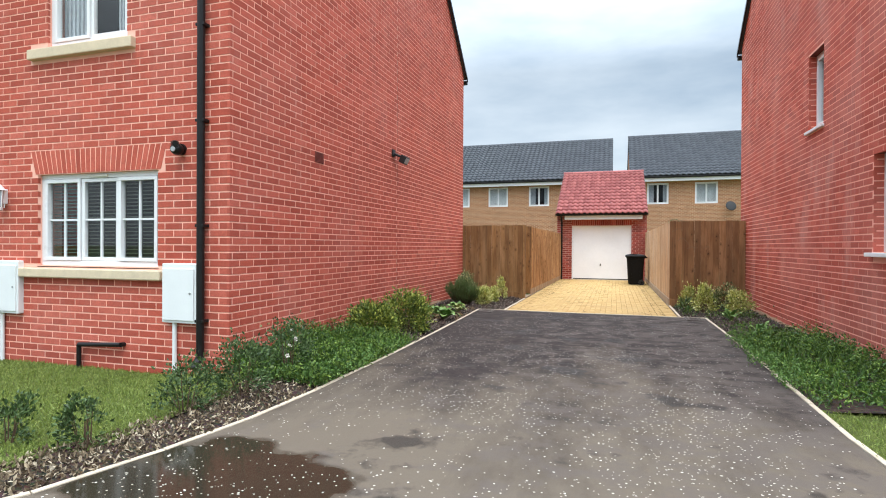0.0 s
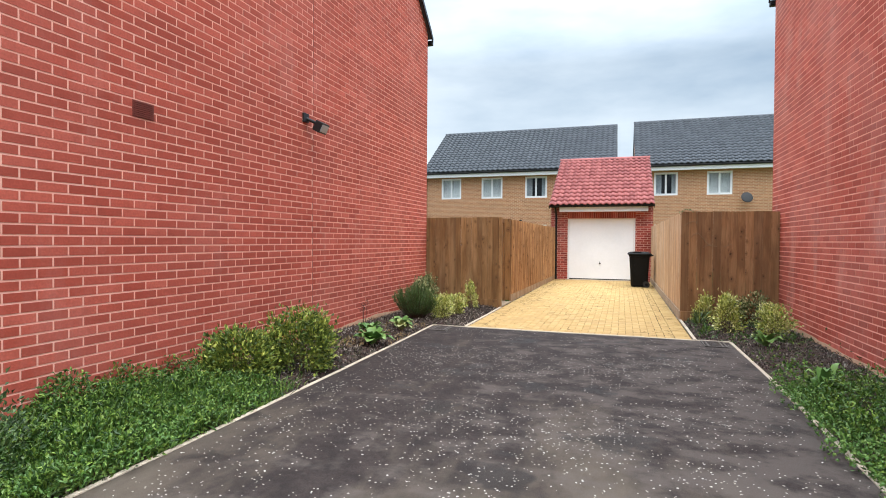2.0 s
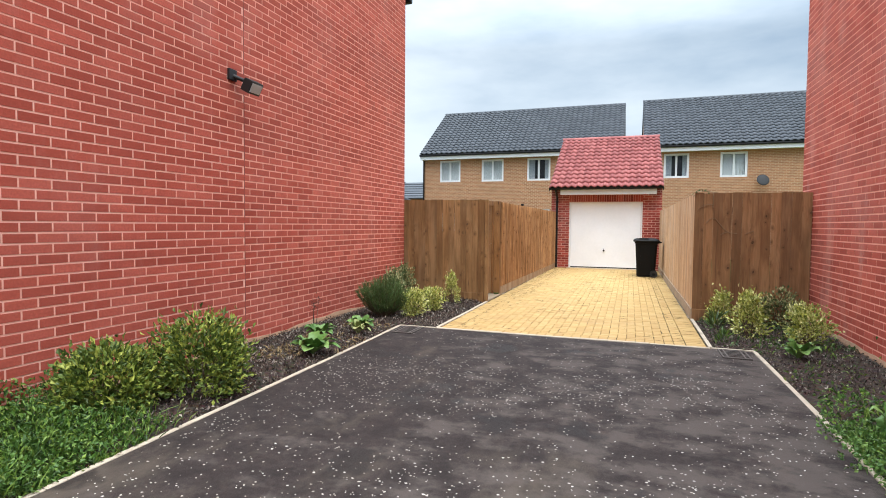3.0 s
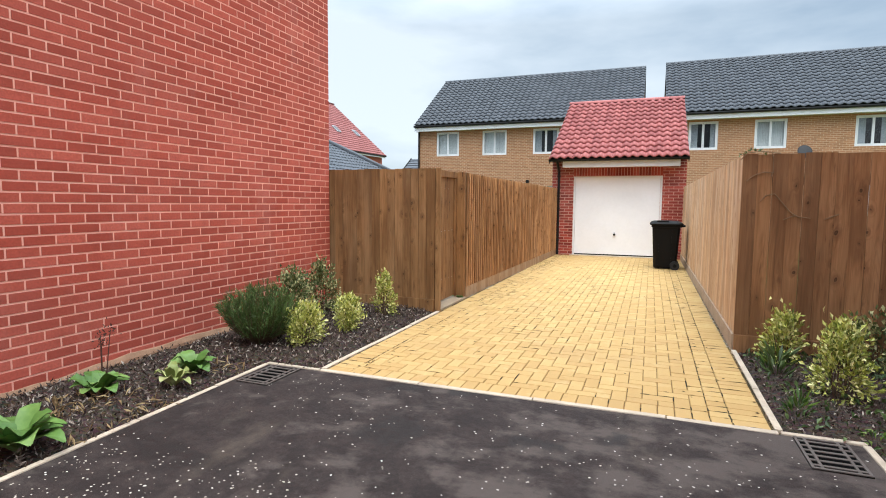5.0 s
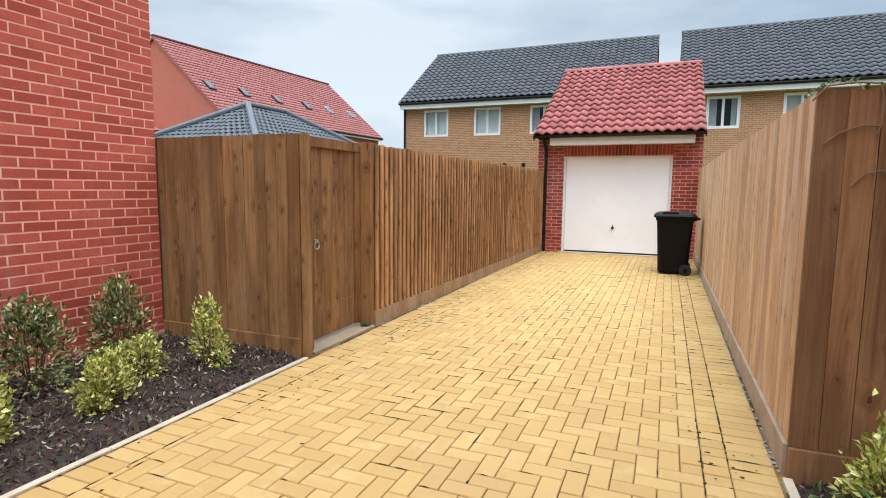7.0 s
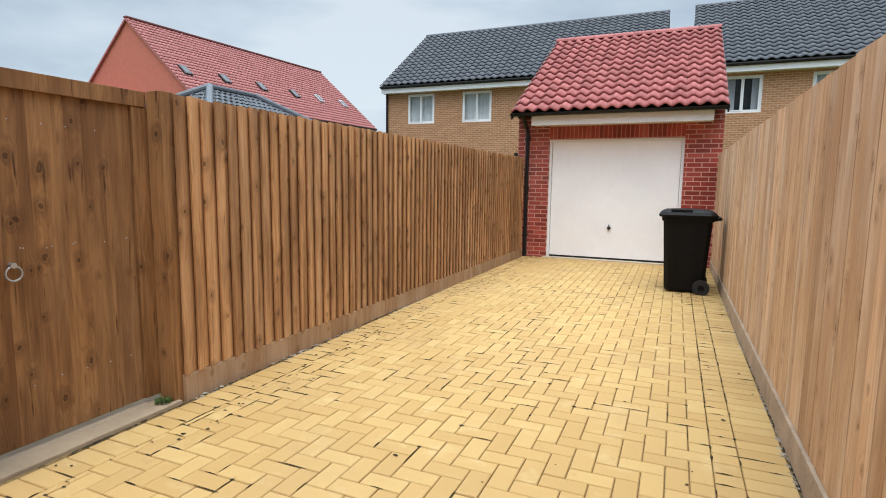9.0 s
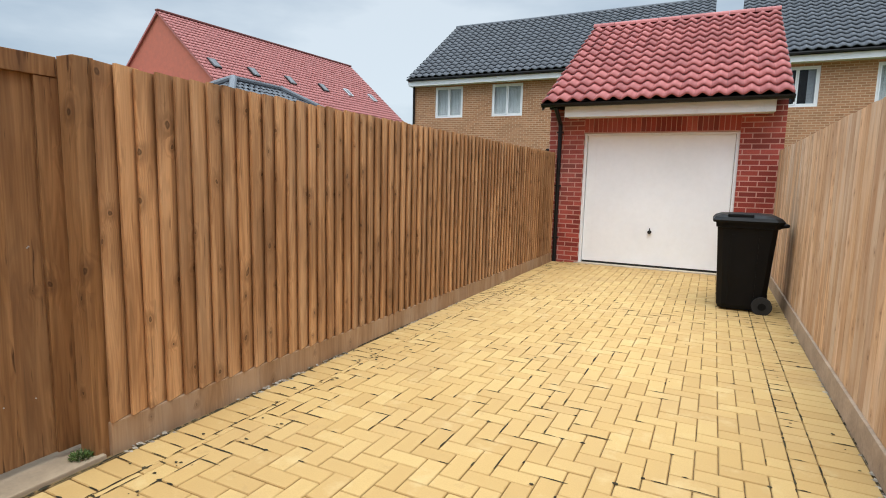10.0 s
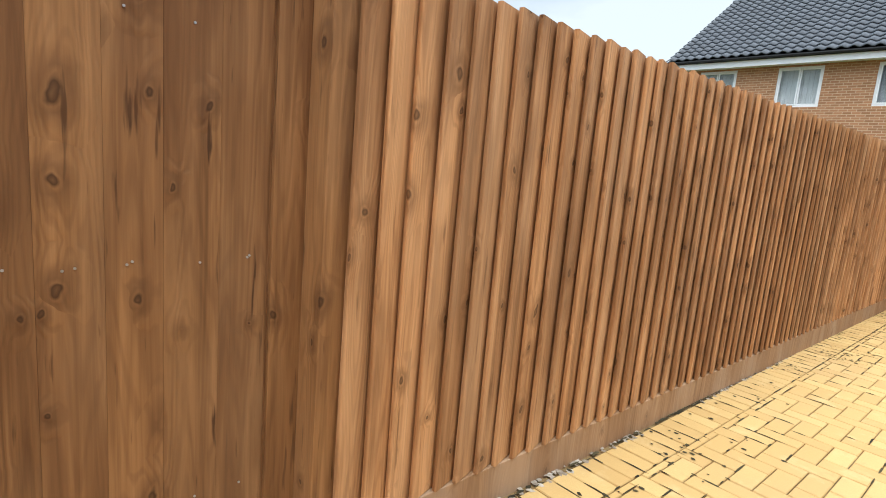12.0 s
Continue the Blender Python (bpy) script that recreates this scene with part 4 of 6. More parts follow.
block(bm, -1.55, 0.67, GY + 0.032, GY + 0.14, 2.165, 2.198, 0.004)
part("door_frame", bm, UPVC, garage, "white door frame")
part("threshold", solid(-1.66, 0.78, GY - 0.06, GY + 0.16, GZ - 0.05, GZ + 0.066, 0.006), EDGING, garage, "pale concrete threshold")
part("fascia", solid(-1.86, 1.115, GY - 0.375, GY - 0.35, 2.43, 2.625, 0.004), UPVC, garage, "white fascia board")
part("soffit", solid(-1.86, 1.115, GY - 0.35, GY, 2.445, 2.46), UPVC, garage)
part("fascia", solid(GX0, -1.957, GY - 0.10, GY, 2.60, 2.67, 0.004), BLACK_PVC, garage, "dark eave end")
# roof: battened slab, pantiles, ridge and verge
bm = bmesh.new()
prism(bm, [(GEY, GEZ - 0.045), (GRY, GRZ - 0.045), (GRY, GRZ - 0.1), (GEY, GEZ - 0.1)], "x", GX0 - 0.0, GX1 + 0.0)
prism(bm, [(2 * GRY - GEY, GEZ - 0.045), (GRY, GRZ - 0.045), (GRY, GRZ - 0.1), (2 * GRY - GEY, GEZ - 0.1)], "x", GX0, GX1)
groof = part("roof", bm, BLACK_PVC, garage, "roof boarding")
gsl = math.hypot(GRY - GEY, GRZ - GEZ)
tiled_slope(slope_matrix((GX0 - 0.02, GEY - 0.05, GEZ - 0.05), (1, 0, 0), (0, GRY - GEY, GRZ - GEZ)), GX1 - GX0 + 0.04, gsl, 0.205, 0.335, 0.052, RED_TILE, groof, True)
tiled_slope(slope_matrix((GX1 + 0.02, 2 * GRY - GEY + 0.05, GEZ - 0.05), (-1, 0, 0), (0, -(GRY - GEY), GRZ - GEZ)), GX1 - GX0 + 0.04, gsl, 0.205, 0.335, 0.052, RED_TILE, groof, False)
for k in range(8):
    xa, xb = GX0 - 0.03 + k * (GX1 - GX0 + 0.06) / 8, GX0 - 0.03 + (k + 1) * (GX1 - GX0 + 0.06) / 8 - 0.006
    bm = bmesh.new()
    arc = [(GRY + 0.13 * math.cos(a), GRZ - 0.03 + 0.10 * math.sin(a)) for a in [math.pi * q / 8 for q in range(9)]]
    prism(bm, arc, "x", xa, xb)
    part("ridge_tile", bm, RED_TILE, groof)
arc = [math.pi + math.pi * k / 8 for k in range(9)]
bm = prism(bmesh.new(), [(GEY - 0.03 + 0.055 * math.cos(a), GEZ - 0.06 + 0.055 * math.sin(a)) for a in arc] + [(GEY - 0.03 + 0.047 * math.cos(a), GEZ - 0.06 + 0.047 * math.sin(a)) for a in arc[::-1]], "x", GX0 - 0.03, GX1 + 0.03)
part("gutter", bm, BLACK_PVC, garage, "black gutter")
for s, e in ((GX0 - 0.026, GX0 - 0.002), (GX1 + 0.002, GX1 + 0.026)):
    part("verge", prism(bmesh.new(), [(GEY - 0.02, GEZ - 0.16), (GRY, GRZ - 0.14), (GRY, GRZ + 0.0), (GEY - 0.02, GEZ - 0.02)], "x", s, e), BLACK_PVC, garage, "dark verge")
bm = rod(bmesh.new(), (-2.0, GY - 0.05, GZ), (-2.0, GY - 0.05, 2.35), 0.034, n=14)
rod(bm, (-2.0, GY - 0.05, 2.35), (-2.0, GEY + 0.0, 2.60), 0.034, n=14)
gdp = part("downpipe", bm, BLACK_PVC, garage, "black plastic downpipe")
for z in (0.4, 1.3, 2.2):
    part("bracket", block(bmesh.new(), -2.05, -1.95, GY - 0.08, GY, z, z + 0.03, 0.004), BLACK_PVC, gdp)

# ---- fences ----
def mesh_of(name, bm, material):
    me = bpy.data.meshes.new(name)
    bmesh.ops.recalc_face_normals(bm, faces=bm.faces)
    bm.to_mesh(me)
    bm.free()
    me.materials.append(material)
    return me


def fence_run(name, label, a, b, top, wood, side, pitch, thick, thin, gravel=True, gravel_top=0.16, post_top=None, jitter=0.004, lap=True, inset=0.0):
    """A close-boarded fence from a to b, (x, y) of its boarded face; side: +1 when the face looks to the left of the run, -1 to its right."""
    a, b = Vector((*a, 0)), Vector((*b, 0))
    d = b - a
    ln = d.length
    f = thing(name, tuple(a), label, "fence")
    ang = math.atan2(d.y, d.x)
    m = Matrix.Translation(a) @ Matrix.Rotation(ang, 4, "Z")      # local x runs along, local y * side is the face
    z0 = gravel_top if gravel else 0.02
    n = round(ln / pitch)
    step = ln / n
    meshes = []
    for k in range(5):
        w = step * (1.36 + 0.03 * random.random()) if lap else step - 0.003
        bm = bmesh.new()
        poly = [(0, side * 0.026), (0.024, side * 0.024), (0.025, side * 0.004), (w, 0), (w, side * thin), (0.007, side * (thick + 0.001)), (0.002, side * thick), (0, side * (thick - 0.003))] if lap else [(0, 0), (w, 0), (w, side * thin), (w / 2, side * (thin + 0.0015)), (0, side * thick)]
        prism(bm, poly, "z", 0, top - z0 + 0.012 * random.random())
        meshes.append(mesh_of("board", bm, wood))
    for i in range(n):
        o = hang(new("board", meshes[i % 5 if i % 7 else (i * 3) % 5]), f)
        o.matrix_basis = m @ Matrix.Translation((i * step + random.uniform(-jitter, jitter), side * random.uniform(-0.0005, 0.001), z0)) @ Matrix.Rotation(random.uniform(-0.0025, 0.0025), 4, "Y")
    if gravel:
        lo, hi = sorted((side * -0.012, side * 0.034))
        nb = max(1, round(ln / 2.9))
        for k in range(nb):
            part("gravel_board", block(bmesh.new(), k * ln / nb + 0.002, (k + 1) * ln / nb - 0.002, lo, hi, -0.06, gravel_top - 0.003, 0.004, m), {WOOD: GRAVEL_WOOD, WOOD_PALE: GRAVEL_GREY}.get(wood, wood), f, "rough sawn gravel board")
    for z in (0.35, 1.0, 1.62):
        lo, hi = sorted((side * -0.075, side * -0.006))
        part("rail", block(bmesh.new(), inset, ln, lo, hi, z, z + 0.075, 0.0, m), wood, f)
    npst = max(1, round(ln / 2.9))
    for k in range(npst + 1):
        x = k * ln / npst
        x = min(max(x, 0.06 + inset), ln - 0.06)
        lo, hi = sorted((side * -0.17, side * -0.078))
        part("post", block(bmesh.new(), x - 0.05, x + 0.05, lo, hi, -0.1, (post_top or top) - 0.03, 0.003, m), wood, f)
    return f


FT = 1.885
left_fence = fence_run("fence", "brown feather-edge boarded fence along the paving", (-2.155, 14.578), (-2.06, 22.30), FT - 0.02, WOOD, -1, 0.103, 0.043, 0.003)
right_fence = fence_run("fence", "pale close-boarded fence along the paving", (1.278, 12.79), (1.245, 22.30), FT + 0.01, WOOD_PALE, 1, 0.123, 0.015, 0.015, jitter=0.0, lap=False)
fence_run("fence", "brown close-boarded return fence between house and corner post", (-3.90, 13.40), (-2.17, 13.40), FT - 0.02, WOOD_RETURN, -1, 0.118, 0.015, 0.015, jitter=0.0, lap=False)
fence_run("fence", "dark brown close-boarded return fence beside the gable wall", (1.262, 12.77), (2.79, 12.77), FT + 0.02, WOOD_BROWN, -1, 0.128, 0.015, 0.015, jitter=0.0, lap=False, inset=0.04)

# ---- gate between its posts ----
def post(name, x0, x1, y0, y1, top, label, wood):
    p = thing(name, ((x0 + x1) / 2, (y0 + y1) / 2, 0), label, "fence post")
    part("shaft", solid(x0, x1, y0, y1, -0.1, top, 0.005), wood, p)
    return p


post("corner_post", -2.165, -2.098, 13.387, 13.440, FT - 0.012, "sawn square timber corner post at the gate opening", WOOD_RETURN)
post("gate_post", -2.265, -2.147, 14.512, 14.607, FT + 0.0, "sawn square timber gate post at the fence end", WOOD_GATE)
gate = thing("gate", (-2.28, 13.45, 0.03), "closed brown boarded timber side gate with a top ledge", "gate")
GT = FT - 0.01
ws = [0.142, 0.148, 0.13, 0.138, 0.13, 0.14, 0.137, 0.115]
y = 13.446
for k, w in enumerate(ws):
    part("board", solid(-2.31, -2.285 + random.uniform(-0.001, 0.001), y + 0.0002, y + w - 0.0002, 0.045, GT, 0.0007), WOOD_GATE, gate)
    y += w
part("ledge", solid(-2.284, -2.262, 13.446, 14.51, GT - 0.085, GT + 0.004, 0.003), WOOD_GATE, gate, "top ledge")
part("stile", solid(-2.284, -2.266, 14.415, 14.525, 0.045, GT - 0.087, 0.003), WOOD_GATE, gate, "closing stile")
for z in (0.3, 1.0, 1.6):
    part("rail", solid(-2.38, -2.311, 13.48, 14.53, z, z + 0.07), WOOD_GATE, gate)
ring = bmesh.new()
rc = Vector((-2.262, 13.75, 0.915))
for k in range(16):
    a0, a1 = 2 * math.pi * k / 16, 2 * math.pi * (k + 1) / 16
    rod(ring, rc + Vector((0, 0.036 * math.cos(a0), 0.036 * math.sin(a0))), rc + Vector((0, 0.036 * math.cos(a1), 0.036 * math.sin(a1))), 0.005, n=6)
rod(ring, (-2.285, 13.75, 0.955), (-2.255, 13.75, 0.955), 0.014, n=10)
part("ring_latch", ring, GREY_METAL, gate, "steel ring latch")
for k in range(26):
    by, bz = 13.53 + (k % 7) * 0.135 + random.uniform(-0.02, 0.02), (0.34, 1.03, 1.03, 1.64)[k % 4] + random.uniform(-0.008, 0.008)
    part("nail", rod(bmesh.new(), (-2.29, by, bz), (-2.282, by, bz), 0.0035, n=6), GREY_METAL, gate)

# ---- wheelie bin ----
bin_ = thing("wheelie_bin", (0.77, 20.05, -0.01), "black plastic wheelie bin with closed lid by the garage door", "wheelie bin")
BX, BY = 0.785, 20.05
bm = bmesh.new()
rings = []
for z, hw, hd in ((0.02, 0.225, 0.235), (0.06, 0.24, 0.25), (0.5, 0.262, 0.30), (0.93, 0.287, 0.345), (0.935, 0.305, 0.365), (0.985, 0.307, 0.367)):
    c = 0.05
    rings.append([bm.verts.new((BX + sx, BY + sy, z)) for sx, sy in ((-hw + c, -hd), (hw - c, -hd), (hw, -hd + c), (hw, hd - c), (hw - c, hd), (-hw + c, hd), (-hw, hd - c), (-hw, -hd + c))])
for a, b in zip(rings, rings[1:]):
    for k in range(8):
        bm.faces.new((a[k], a[(k + 1) % 8], b[(k + 1) % 8], b[k]))
bm.faces.new(rings[0][::-1])
bm.faces.new(rings[-1])
part("body", bm, BIN_PLASTIC, bin_)
for sx in (-0.13, 0.13):
    bm = bmesh.new()
    prism(bm, [(BY - 0.247, 0.07), (BY - 0.33, 0.86), (BY - 0.345, 0.86), (BY - 0.262, 0.07)], "x", BX + sx - 0.012, BX + sx + 0.012)
    part("rib", bm, BIN_PLASTIC, bin_)
bm = bmesh.new()
lv = []
for z, hw, hd in ((0.985, 0.335, 0.395), (1.012, 0.345, 0.405), (1.045, 0.318, 0.378), (1.07, 0.26, 0.31), (1.08, 0.15, 0.19)):
    c = 0.07
    lv.append([bm.verts.new((BX + sx + 0.0, BY + sy, z)) for sx, sy in ((-hw + c, -hd), (hw - c, -hd), (hw, -hd + c), (hw, hd - c), (hw - c, hd), (-hw + c, hd), (-hw, hd - c), (-hw, -hd + c))])
for a, b in zip(lv, lv[1:]):
    for k in range(8):
        bm.faces.new((a[k], a[(k + 1) % 8], b[(k + 1) % 8], b[k]))
bm.faces.new(lv[0][::-1])
bm.faces.new(lv[-1])
lid = part("lid", bm, BIN_PLASTIC, bin_, "domed black lid")
part("grip", solid(BX - 0.2, BX + 0.05, BY - 0.36, BY - 0.30, 1.045, 1.085, 0.012), BIN_PLASTIC, lid)
part("handle", rod(bmesh.new(), (BX + 0.38, BY - 0.22, 0.97), (BX + 0.38, BY + 0.22, 0.97), 0.018), BIN_PLASTIC, bin_)
for sy in (-0.2, 0.2):
    part("handle_arm", rod(bmesh.new(), (BX + 0.29, BY + sy, 0.95), (BX + 0.385, BY + sy, 0.97), 0.02), BIN_PLASTIC, bin_)
part("axle", rod(bmesh.new(), (BX + 0.22, BY - 0.29, 0.10), (BX + 0.22, BY + 0.29, 0.10), 0.012), GREY_METAL, bin_)
for sy in (-0.31, 0.31):
    wh = part("wheel", rod(bmesh.new(), (BX + 0.2, BY + sy - 0.022, 0.09), (BX + 0.2, BY + sy + 0.022, 0.09), 0.1, n=24), RUBBER_AND_GAP, bin_, "rubber tyred wheel")
    part("hub", rod(bmesh.new(), (BX + 0.2, BY + sy - 0.028, 0.09), (BX + 0.2, BY + sy + 0.028, 0.09), 0.04, n=16), BIN_PLASTIC, wh)

# ---- dry climber stems on the corner of the return fence ----
vine = thing("dry_climber", (1.55, 12.745, 1.6), "dry pale climber stems hanging on the return fence", "climbing plant")
DRY = plain("dry_stem", (0.20, 0.13, 0.07), 0.9, var=0.3, scale=20)
for pts in ([(1.24, 1.86), (1.30, 1.925), (1.40, 1.935), (1.50, 1.925), (1.57, 1.91)], [(1.50, 1.93), (1.515, 1.85), (1.515, 1.74), (1.50, 1.70)], [(1.30, 1.66), (1.36, 1.71), (1.44, 1.74), (1.52, 1.735)],
            [(1.42, 1.46), (1.47, 1.52), (1.54, 1.535), (1.60, 1.46), (1.67, 1.37), (1.74, 1.32), (1.84, 1.31)], [(1.62, 1.29), (1.68, 1.32), (1.73, 1.335)], [(1.95, 1.30), (2.0, 1.325), (2.06, 1.35)]):
    bm = bmesh.new()
    hoops = []
    for k, (xa, za) in enumerate(pts):
        (xp, zp), (xq, zq) = pts[max(k - 1, 0)], pts[min(k + 1, len(pts) - 1)]
        d = Vector((xq - xp, 0, zq - zp)).normalized()
        side_v = Vector((-d.z, 0, d.x))
        hoops.append([bm.verts.new(Vector((xa, 12.742, za)) + 0.0042 * (side_v * math.cos(a) + Vector((0, 1, 0)) * math.sin(a))) for a in [q * math.pi / 3 for q in range(6)]])
    for ha, hb in zip(hoops, hoops[1:]):
        for q in range(6):
            bm.faces.new((ha[q], ha[(q + 1) % 6], hb[(q + 1) % 6], hb[q]))
    bm.faces.new(hoops[0][::-1])
    bm.faces.new(hoops[-1])
    part("stem", bm, DRY, vine)

tuft_c, tuft_g = [], []
for k in range(30):
    u = k / 30
    tuft_c.append((1.235 + 0.24 * u, 12.77 - 0.02 * math.sin(9 * u), 1.885 + 0.06 * math.sin(math.pi * u) + 0.004 * (k % 3)))
    tuft_g.append((0.6 * math.sin(5.1 * k), 0.6 * math.cos(3.7 * k), 0.35))
# ---- gullies at the corners of the tarmac ----
def gully(x0, x1, y0, y1):
    g = thing("drain_grate", ((x0 + x1) / 2, (y0 + y1) / 2, 0), "dark cast iron gully grate set in the tarmac", "drain grate", "gullies at the tarmac edge")
    # no hole in the tarmac: a raised black block paints the shade between bars
    part("pit", solid(x0, x1, y0, y1, -0.09, 0.0065), GULLY_SHADE, g, "black block painted as the shade down the gully")
    bm = bmesh.new()
    f = 0.016
    block(bm, x0, x1, y0, y0 + f, -0.02, 0.0135, 0.003)
    block(bm, x0, x1, y1 - f, y1, -0.02, 0.0135, 0.003)
    block(bm, x0, x0 + f, y0 + f, y1 - f, -0.02, 0.0135, 0.003)
    block(bm, x1 - f, x1, y0 + f, y1 - f, -0.02, 0.0135, 0.003)
    part("frame", bm, IRON, g)
    n = 6
    for k in range(n):
        y = y0 + f + (y1 - y0 - 2 * f) * (k + 0.5) / n
        part("bar", solid(x0 + f, x1 - f, y - 0.010, y + 0.010, -0.02, 0.0115, 0.002), IRON, g)
    for x in (x0 + 0.055, x1 - 0.055):
        part("rail", solid(x - 0.008, x + 0.008, y0 + f, y1 - f, -0.02, 0.0125, 0.002), IRON, g)


gully(-2.56, -2.27, 10.15, 10.60)
gully(1.32, 1.60, 10.17, 10.60)

# ---- terrace behind, buff brick under dark tiles ----
def terrace(x0, x1, label, wins, lower, eave, ridge, pipe, wear):
    yf, dep = 33.1, 8.4
    t = thing("house", ((x0 + x1) / 2, yf, -0.16), label, "house", "terrace behind the garage")
    holes = [(a, b, 3.83, 5.04) for a, b in wins] + [(a, b, 1.05, 2.30) for a, b in lower]
    part("wall", wall_with_holes(bmesh.new(), "y", yf, yf + 0.3, x0, x1, -0.16, eave, holes), BUFF, t, "front wall of buff brick")
    part("wall", solid(x0, x1, yf + dep - 0.3, yf + dep, -0.16, eave), BUFF, t, "back wall")
    ym = yf + dep / 2
    for xa, xb in ((x0, x0 + 0.3), (x1 - 0.3, x1)):
        part("wall", prism(bmesh.new(), [(yf + 0.3, -0.16), (yf + dep - 0.3, -0.16), (yf + dep - 0.3, eave), (ym, ridge - 0.25), (yf + 0.3, eave)], "x", xa, xb), BUFF, t, "gable wall of buff brick")
    for k, (a, b, za, zb) in enumerate(holes):
        window(t, a, b, za, zb, yf, "y", -1, 2, False, wear[k])
    ey, ez = yf - 0.38, eave + 0.1
    bm = bmesh.new()
    prism(bm, [(ey, ez), (ym, ridge), (ym, ridge - 0.12), (ey, ez - 0.12)], "x", x0 - 0.05, x1 + 0.05)
    prism(bm, [(2 * ym - ey, ez), (ym, ridge), (ym, ridge - 0.12), (2 * ym - ey, ez - 0.12)], "x", x0 - 0.05, x1 + 0.05)
    roof = part("roof", bm, BLACK_PVC, t, "dark interlocking tile roof")
    sl = math.hypot(ym - ey, ridge - ez)
    tiled_slope(slope_matrix((x0 - 0.06, ey - 0.03, ez + 0.0), (1, 0, 0), (0, ym - ey, ridge - ez)), x1 - x0 + 0.12, sl, 0.3, 0.335, 0.06, GREY_TILE, roof, False)
    nr = round((x1 - x0) / 0.45)
    for k in range(nr):
        xa = x0 - 0.06 + k * (x1 - x0 + 0.12) / nr
        bm = bmesh.new()
        prism(bm, [(ym + 0.14 * math.cos(math.pi * q / 6), ridge - 0.01 + 0.11 * math.sin(math.pi * q / 6)) for q in range(7)], "x", xa, xa + (x1 - x0 + 0.12) / nr - 0.012)
        part("ridge_tile", bm, GREY_TILE, roof)
    part("fascia", solid(x0 - 0.05, x1 + 0.05, yf - 0.34, yf - 0.31, eave - 0.2, eave + 0.02), UPVC, t, "white fascia board")
    part("soffit", solid(x0 - 0.05, x1 + 0.05, yf - 0.31, yf, eave - 0.19, eave - 0.17), UPVC, t)
    part("gutter", solid(x0 - 0.08, x1 + 0.08, yf - 0.46, yf - 0.34, eave + 0.0, eave + 0.08, 0.03), BLACK_PVC, t, "black gutter")
    for x in pipe:
        part("downpipe", rod(bmesh.new(), (x, yf - 0.06, -0.16), (x, yf - 0.06, eave - 0.1), 0.045), BLACK_PVC, t, "black downpipe")
    return t


terrace(-11.0, -0.10, "buff brick terraced house with dark tiled roof and white windows", [(-9.97, -8.75), (-7.52, -6.28), (-4.98, -3.74), (-2.5, -1.3)], [(-9.9, -8.6), (-5.0, -3.75)], 5.28, 8.48, (-10.93,), ("blind", "blind", "drapes", "drapes", "blind", "drapes"))
tb = terrace(0.95, 13.2, "buff brick terraced house with dark tiled roof and satellite dish", [(1.86, 3.02), (4.40, 5.58), (7.92, 9.12), (10.6, 11.8)], [(1.9, 3.1), (7.9, 9.1)], 5.31, 8.56, (1.05,), ("drapes", "blind", "drapes", "blind", "drapes", "blind"))
bm = bmesh.new()
rod(bm, (6.17, 33.08, 3.5), (6.17, 32.78, 3.62), 0.02)
bmesh.ops.create_uvsphere(bm, u_segments=18, v_segments=8, radius=0.28, matrix=pose(6.17, 32.72, 3.64, 70, 0, 10) @ Matrix.Diagonal((1, 1, 0.16, 1)))
part("satellite_dish", bm, plain("dish_grey", (0.025, 0.025, 0.027), 0.7), tb, "dark grey satellite dish")

for x in (-6.04, -5.20):
    fv = thing("vent_cap", (x, 33.06, 2.52), "round black vent outlet on the buff brick wall", "vent", "vents on the terrace wall")
    part("cap", rod(bmesh.new(), (x, 33.1, 2.52), (x, 32.98, 2.52), 0.085, 0.075, 16), BLACK_PVC, fv)

